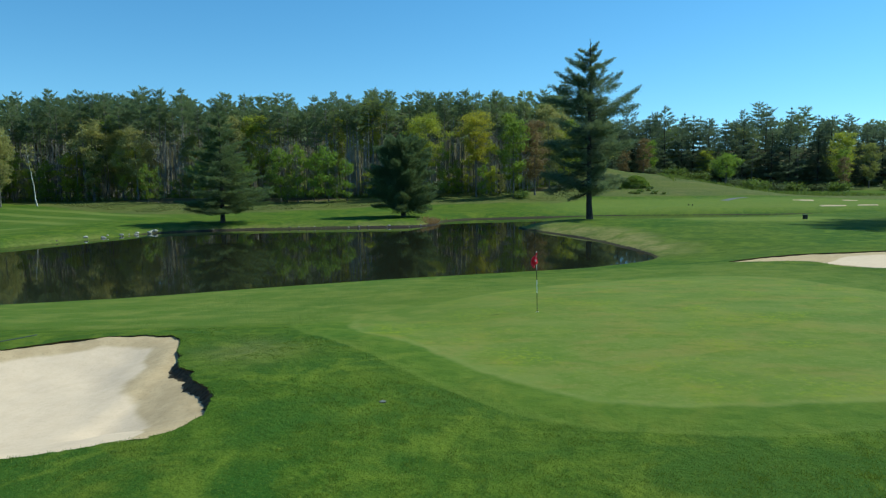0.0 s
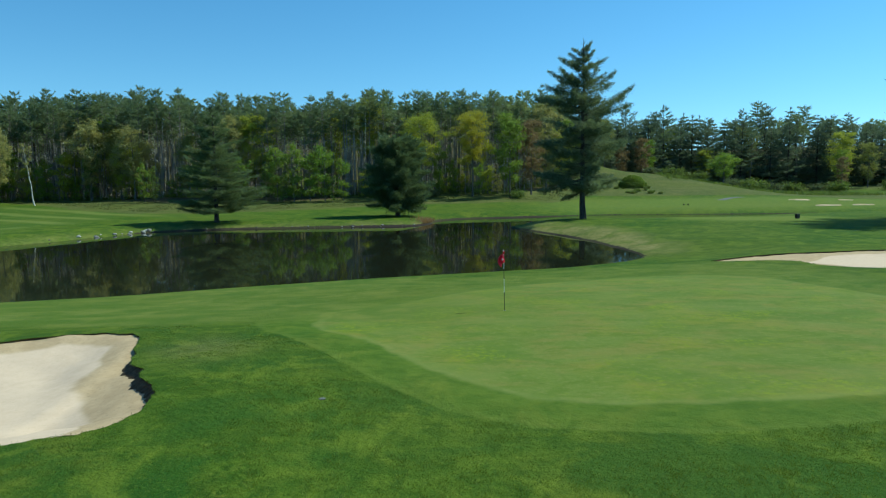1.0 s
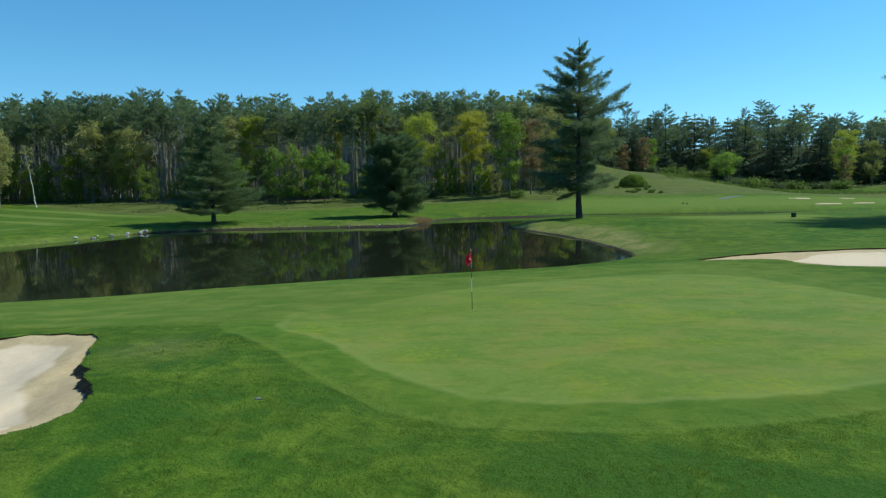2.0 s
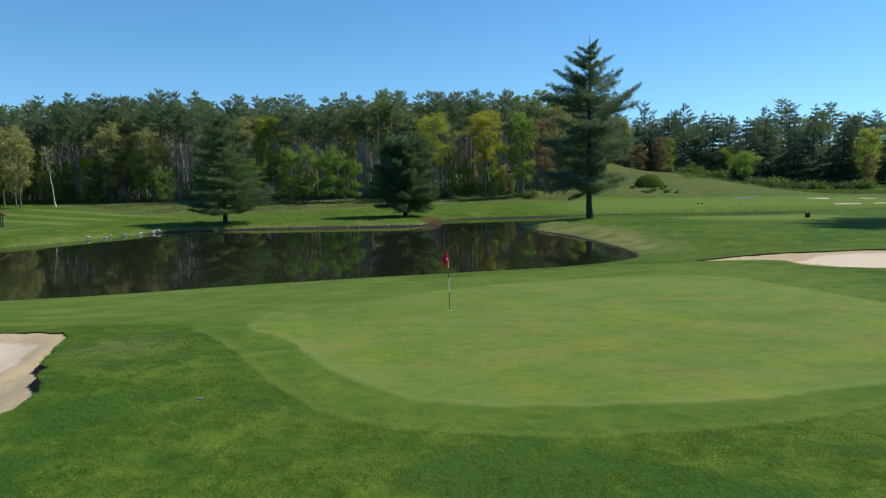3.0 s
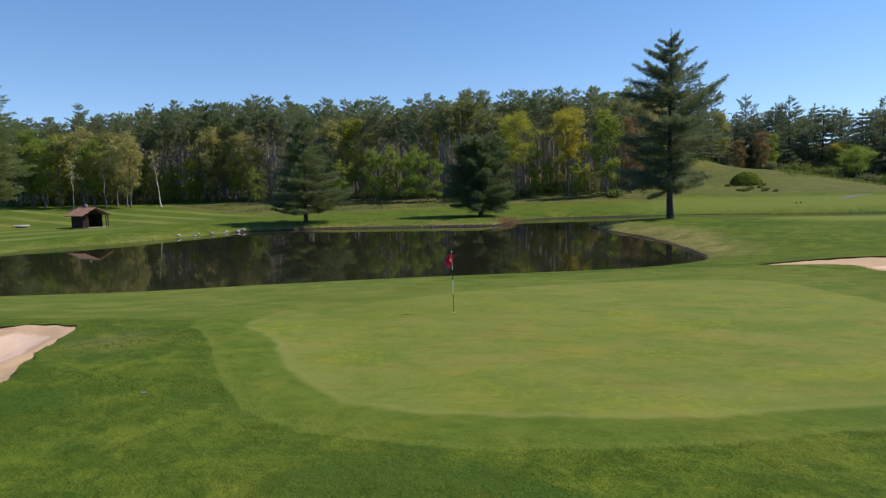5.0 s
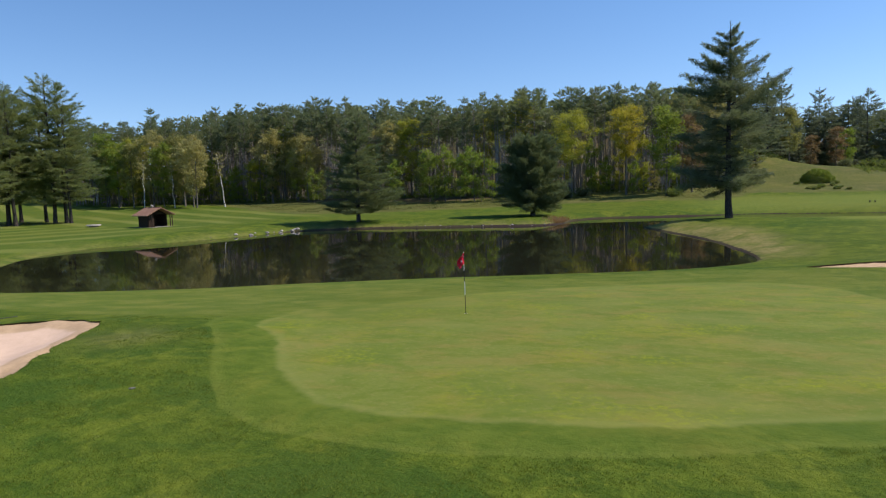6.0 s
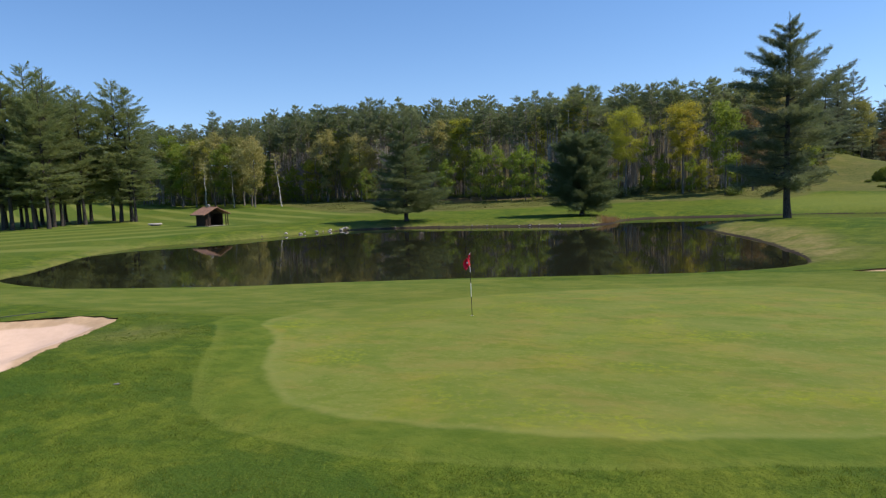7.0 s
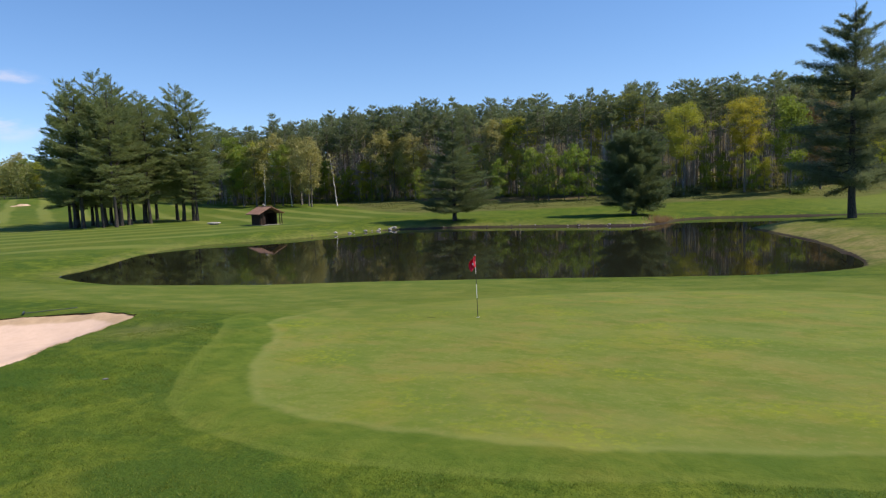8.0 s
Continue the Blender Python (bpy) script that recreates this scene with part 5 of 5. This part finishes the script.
rock_meshes = []
for i in range(7):
    me = boulder(i)
    me.materials.append(PALE_STONE if i < 2 else STONE if i < 5 else WET_STONE)
    rock_meshes.append(me)
rr = np.random.default_rng(19)
more_rocks = 84
shore_far = POND[(POND[:, 1] > 73) & (POND[:, 0] < -2) & (POND[:, 1] < 104)]
for i in range(36 + more_rocks):
    p = shore_far[rr.integers(0, len(shore_far))]
    big = -47 < p[0] < -38
    if i < 16:
        p = np.array([rr.normal(-42.2, 1.6), 0.0])
        p[1] = np.interp(p[0], [-47, -43.5, -40.5, -39], [78, 86, 91.5, 92.5]) + 0.25
    if i >= 36 and (p[0] < -37 or noise.noise((p[0] * 0.35, 2.0, 0.0)) < -0.05):
        continue
    s = rr.uniform(0.25, 0.8) if i < 16 else rr.uniform(0.18, 0.5) if i < 36 else rr.uniform(0.12, 0.34)
    ob = new("rock", rock_meshes[rr.integers(0, 4) if i < 16 else rr.integers(2, 6) if i < 36 else rr.integers(4, 7)])
    x, y = p[0] + rr.uniform(-0.3, 0.3), p[1] + rr.uniform(-0.3, 0.5)
    ob.location, ob.rotation_euler, ob.scale = (x, y, height(x, y) + (0.05 if i < 16 else -0.08) * s), (0, 0, rr.uniform(0, 6.28)), (s, s * rr.uniform(0.7, 1.0), s)
    tagged(ob, "pale grey rock at the pond edge" if i < 16 else "small grey stone at the waterline", "rock", "shore rocks")

# ---- shrubs ----
def shrub_thing(name, seed, tall, wide, leaves, leaf, mat, label, group=""):
    limbs, crown = shrub(seed, tall, wide, leaves, leaf)
    ob = new(name)
    child("stems", limbs.mesh("stems", BARK_GREY), ob)
    child("crown", crown.mesh("crown", mat), ob)
    return tagged(ob, label, "shrub", group)


def dome(seed, tall, wide, leaves, leaf):
    """A clipped bush: short stems under a full rounded skin of leaves."""
    rng = np.random.default_rng(seed)
    limbs, crown = Shape(), Shape()
    for i in range(10):
        a = i * 0.63
        tip = np.array([math.cos(a) * wide * 0.6, math.sin(a) * wide * 0.6, tall * 0.6])
        limbs.tube(np.linspace([tip[0] * 0.2, tip[1] * 0.2, 0], tip, 4), [0.06, 0.05, 0.035, 0.015], 4)
    v = rng.normal(size=(leaves, 3))
    v[:, 2] = np.abs(v[:, 2])
    v /= np.linalg.norm(v, axis=1)[:, None]
    lump = np.array([noise.noise(Vector(q) * 2.6) for q in v.tolist()])
    r = (1 + 0.16 * lump) * rng.uniform(0.8, 1.03, leaves)
    b = v * r[:, None] * [wide, wide * 0.8, tall]
    b[:, 2] = np.maximum(b[:, 2], 0.04)
    sz = leaf * rng.uniform(0.6, 1.2, leaves)
    crown.blades(b, v + rng.normal(size=(leaves, 3)) * 0.7, sz, sz * 0.36, rng, 0.5)
    return limbs, crown


yew = new("shrub")
yew_limbs, yew_crown = dome(101, 3.0, 3.5, 9000, 0.26)
child("stems", yew_limbs.mesh("stems", BARK_GREY), yew)
child("crown", yew_crown.mesh("crown", leaf_material("clipped_green_leaves", (0.085, 0.145, 0.024), (0.20, 0.27, 0.05), (0.15, 0.20, 0.04), 0.4)), yew)
tagged(yew, "wide clipped dark green shrub on the mound", "shrub")
stand(yew, 50.2, 175.5, 0, 1.0)
low = shrub_thing("low_shrub", 102, 2.6, 3.2, 2200, 0.38, SHRUB_LEAF, "low scrubby green bush beside the woods", "low bushes")
pale = shrub_thing("low_shrub", 103, 2.2, 2.8, 1900, 0.36, GREY_LEAF, "pale green scrubby bush at the woodland edge", "low bushes")
for i, (k, x, y, s) in enumerate(((low, 72, 208, 1.2), (pale, 66, 212, 1.1), (low, 78, 206, 1.1), (pale, 90, 208, 1.3), (low, 95, 210, 1.4), (low, 100, 214, 1.5), (pale, 108, 218, 1.3), (low, 116, 222, 1.3),
                                  (pale, 124, 222, 1.2), (low, 130, 220, 1.3), (low, 150, 222, 1.5), (pale, 160, 226, 1.5), (low, 170, 228, 1.4), (pale, -6, 150, 0.9), (pale, -2, 154, 0.8), (low, 17, 150, 0.7))):
    plant(k, x, y, s)

tuft = shrub_thing("low_shrub", 104, 0.9, 0.9, 260, 0.3, SHRUB_LEAF, "small dark tuft of scrub on the grassy slope", "scrub tufts")
tuft_rng = np.random.default_rng(12)
for i in range(12):
    plant(tuft, 48.5 + tuft_rng.uniform(-4, 5), 166 + tuft_rng.uniform(-7, 7), tuft_rng.uniform(0.5, 1.1))

# dry reeds on the bank by the dark pine
reed_rng = np.random.default_rng(5)
REED = leaf_material("dry_reeds", (0.22, 0.13, 0.07), (0.36, 0.24, 0.13), (0.25, 0.17, 0.08), 0.3)
n = 5000
qx = reed_rng.normal(-1.2, 1.3, n) + 1.0
qy = reed_rng.normal(101.5, 2.4, n)
hold = signed(POND, qx, qy) > 0.05
qx, qy = qx[hold], qy[hold]
n = len(qx)
reeds = Shape()
reeds.blades(np.column_stack((qx, qy, land(qx, qy)[0] - 0.02)), reed_rng.normal(size=(n, 3)) * [0.35, 0.35, 0.1] + [0, 0, 1], reed_rng.uniform(0.25, 0.7, n), reed_rng.uniform(0.02, 0.05, n), reed_rng)
tagged(new("dry_reeds", reeds.mesh("dry_reeds", REED)), "patch of dry reddish reeds on the pond bank", "reeds", kind="stuff")

# rank grass and scrub on the mound's flank
n = 14000
qx, qy = reed_rng.uniform(64, 125, n), reed_rng.uniform(186, 224, n)
hold = np.array([noise.noise((a * 0.07, b * 0.12, 3.0)) for a, b in zip(qx, qy)]) + 0.25 * step_up(84, 95, qx) > 0.02
qx, qy = qx[hold], qy[hold]
n = len(qx)
scrub = Shape()
scrub.blades(np.column_stack((qx, qy, land(qx, qy)[0] - 0.02)), reed_rng.normal(size=(n, 3)) * [0.6, 0.6, 0.1] + [0, 0, 1], reed_rng.uniform(0.4, 1.2, n), reed_rng.uniform(0.06, 0.15, n), reed_rng)
tagged(new("scrub", scrub.mesh("scrub", SHRUB_LEAF)), "rank grass and scrub on the mound", "scrub", kind="stuff")

# longer dull grass between the mown turf and the woods
n = 26000
qx = reed_rng.uniform(-120, 32, n)
qy = wood_edge(qx) + reed_rng.uniform(-15, 4, n)
hold = np.array([noise.noise((a * 0.16, b * 0.22, 5.0)) for a, b in zip(qx, qy)]) > -0.12
qx, qy = qx[hold], qy[hold]
n = len(qx)
dull = Shape()
dull.blades(np.column_stack((qx, qy, land(qx, qy)[0] - 0.02)), reed_rng.normal(size=(n, 3)) * [0.6, 0.6, 0.1] + [0, 0, 1], reed_rng.uniform(0.08, 0.26, n), reed_rng.uniform(0.03, 0.07, n), reed_rng)
MEADOW = leaf_material("dull_meadow_grass", (0.060, 0.084, 0.020), (0.135, 0.142, 0.048), (0.10, 0.115, 0.035), 0.4)
tagged(new("meadow_grass", dull.mesh("meadow_grass", MEADOW)), "long dull grass below the woods", "grass", kind="stuff")

# cart path on the far side
PATHM = plain_material("grey_asphalt", (0.10, 0.105, 0.11), (0.15, 0.155, 0.16), 4, 0.9, 0.2)
line = np.array([(58.5, 139.5), (60.5, 142), (62, 144), (64, 146), (66.5, 147.5)], float)
tt = np.linspace(0, len(line) - 1, 50)
lx, ly = np.interp(tt, range(len(line)), line[:, 0]), np.interp(tt, range(len(line)), line[:, 1])
dx, dy = np.gradient(lx), np.gradient(ly)
ln = np.hypot(dx, dy)
from mathutils.bvhtree import BVHTree
gm = ground.data
gtree = BVHTree.FromPolygons([v.co for v in gm.vertices], [tuple(p.vertices) for p in gm.polygons])


def on_ground(x, y):
    """Height of the finished ground sheet."""
    return gtree.ray_cast(Vector((x, y, 60)), Vector((0, 0, -1)))[0].z


edges_xy = [(lx + s * dy / ln, ly - s * dx / ln) for s in (-0.8, 0.8)]
pv = np.array([(x, y, on_ground(x, y) + 0.02) for ex, ey in edges_xy for x, y in zip(ex, ey)])
me = mesh_from("cart_path", pv, [(50 + i, 51 + i, i + 1, i) for i in range(49)], PATHM, True)
tagged(new("cart_path", me), "narrow grey asphalt cart path", "path", kind="structure")

for mx, my in ((46.6, 127.2), (47.3, 127.0)):
    mk = tagged(new("tee_marker"), "small dark tee marker post on the far lawn", "marker", "tee markers")
    mk.location = (mx, my, height(mx, my))
    part("post", lathe([(0.06, -0.05), (0.06, 0.15), (0.13, 0.17), (0.13, 0.32), (0.06, 0.36)], 12), BLACK, mk)

# a short dark post among the grove, and a far rail fence beyond the fairway
gp = tagged(new("marker_post"), "short dark yardage post among the pines", "post")
gp.location = (-106.0, 96.5, height(-106.0, 96.5))
part("post", lathe([(0.16, -0.05), (0.16, 0.8), (0.22, 0.85), (0.22, 1.05), (0.1, 1.1)], 12), BLACK, gp)
RAILM = plain_material("weathered_fence_wood", (0.10, 0.085, 0.07), (0.18, 0.155, 0.13), 6, 0.9, 0.15)
fence = tagged(new("fence"), "weathered wooden post and rail fence at the far edge", "fence")
f0, f1 = Vector((-262, 140, 0)), Vector((-236, 160, 0))
fence.location = (f0.x, f0.y, 0)
for i in range(9):
    p = f0.lerp(f1, i / 8)
    part("post", block(0.18, 0.18, 1.5, (p.x - f0.x, p.y - f0.y, height(p.x, p.y) + 0.65), 0.02), RAILM, fence)
    if i:
        q = f0.lerp(f1, (i - 1) / 8)
        for hz_ in (0.55, 1.1):
            bm = bmesh.new()
            a, b = Vector((q.x - f0.x, q.y - f0.y, height(q.x, q.y) + hz_)), Vector((p.x - f0.x, p.y - f0.y, height(p.x, p.y) + hz_))
            d = b - a
            bmesh.ops.create_cube(bm, size=1, matrix=Matrix.Translation((a + b) / 2) @ d.to_track_quat("X", "Z").to_matrix().to_4x4() @ Matrix.Diagonal((d.length, 0.06, 0.12, 1)))
            part("rail", bm, RAILM, fence)

# ---- blades of the rough nearest the camera ----
rg = np.random.default_rng(77)
n = 240000
gy = 6.5 + 12.5 * rg.uniform(0, 1, n) ** 1.5
gx = rg.uniform(-9, 21, n)
keep = (signed(COLLAR[::2], gx, gy) > 0.02) & (signed(BUNKER_A[::3], gx, gy) > 0.03)
gx, gy = gx[keep], gy[keep]
n = len(gx)
near_land = np.zeros(n)
for k in range(0, n, 60000):
    near_land[k:k + 60000] = land(gx[k:k + 60000], gy[k:k + 60000])[0]
da = signed(BUNKER_A[::3], gx, gy)
near_land += 0.025 * np.exp(-np.abs(da) / 0.5) * step_up(10.5, 14, gy)
thick = np.array([noise.noise((a * 0.9, b * 0.9, 3.0)) for a, b in zip(gx[::4], gy[::4])])
thick = np.repeat(thick, 4)[:n] if len(thick) * 4 >= n else np.zeros(n)
way = rg.normal(size=(n, 3)) * [0.55, 0.55, 0.1] + [0.1, 0.0, 1.0]
blade = Shape()
tall = rg.uniform(0.018, 0.036, n) * (1 + 0.5 * np.clip(thick, -0.6, 1))
blade.blades(np.column_stack((gx, gy, near_land - 0.004)), way, tall, rg.uniform(0.003, 0.006, n), rg, 0.35, False)
tagged(new("rough_grass", blade.mesh("rough_grass", GRASS)), "thick uneven green rough grass round the green", "grass", kind="stuff")

# paler tufts that stand out of the rough
PALE_GRASS = leaf_material("pale_grass_tufts", (0.085, 0.140, 0.014), (0.170, 0.215, 0.034), (0.130, 0.175, 0.022), 0.35)
rt = np.random.default_rng(78)
n = 15000
cx, cy = rt.uniform(-9, 21, n), 6.5 + 14 * rt.uniform(0, 1, n) ** 1.3
drift = np.array([noise.noise((a * 0.5, b * 0.5, 6.0)) + 0.5 * noise.noise((a * 1.7, b * 1.7, 2.0)) for a, b in zip(cx, cy)])
keep = (drift > 0.02) & (signed(COLLAR[::2], cx, cy) > 0.05) & (signed(BUNKER_A[::3], cx, cy) > 0.1)
cx, cy = np.repeat(cx[keep], 14), np.repeat(cy[keep], 14)
n = len(cx)
cx, cy = cx + rt.normal(size=n) * 0.05, cy + rt.normal(size=n) * 0.05
tufts = Shape()
tufts.blades(np.column_stack((cx, cy, land(cx, cy)[0] - 0.004)), rt.normal(size=(n, 3)) * [0.6, 0.6, 0.1] + [0, 0, 1.0], rt.uniform(0.03, 0.065, n), rt.uniform(0.003, 0.008, n), rt, 0.35, False)
tagged(new("grass_tufts", tufts.mesh("grass_tufts", PALE_GRASS)), "pale yellow-green tufts of grass in the rough", "grass", kind="stuff")

# grass hanging over the bunkers' cut edges
hang = Shape()
for loop, seed in ((BUNKER_A, 1), (BUNKER_B, 2)):
    rh = np.random.default_rng(seed)
    n = len(loop) * (26 if seed == 1 else 22)
    i = rh.integers(0, len(loop), n)
    f = rh.uniform(0, 1, (n, 1))
    p = loop[i] * (1 - f) + np.roll(loop, -1, 0)[i] * f
    c = loop.mean(0)
    inward = (c - p) / np.linalg.norm(c - p, axis=1)[:, None]
    p = p - inward * rh.uniform(-0.01, 0.10, (n, 1))
    z = land(p[:, 0], p[:, 1])[0] + (0.025 * step_up(10.5, 14, p[:, 1]) if seed == 1 else 0.06)
    w = np.column_stack((inward * rh.uniform(0.1, 0.9, (n, 1)), rh.uniform(-0.35, 0.9, n))) + rh.normal(size=(n, 3)) * 0.3
    hang.blades(np.column_stack((p, z - 0.01)), w, rh.uniform(0.02, 0.07, n), rh.uniform(0.003, 0.006, n), rh, 0.35, False)
tagged(new("lip_grass", hang.mesh("lip_grass", GRASS)), "ragged grass hanging over the bunker edges", "grass", kind="stuff")
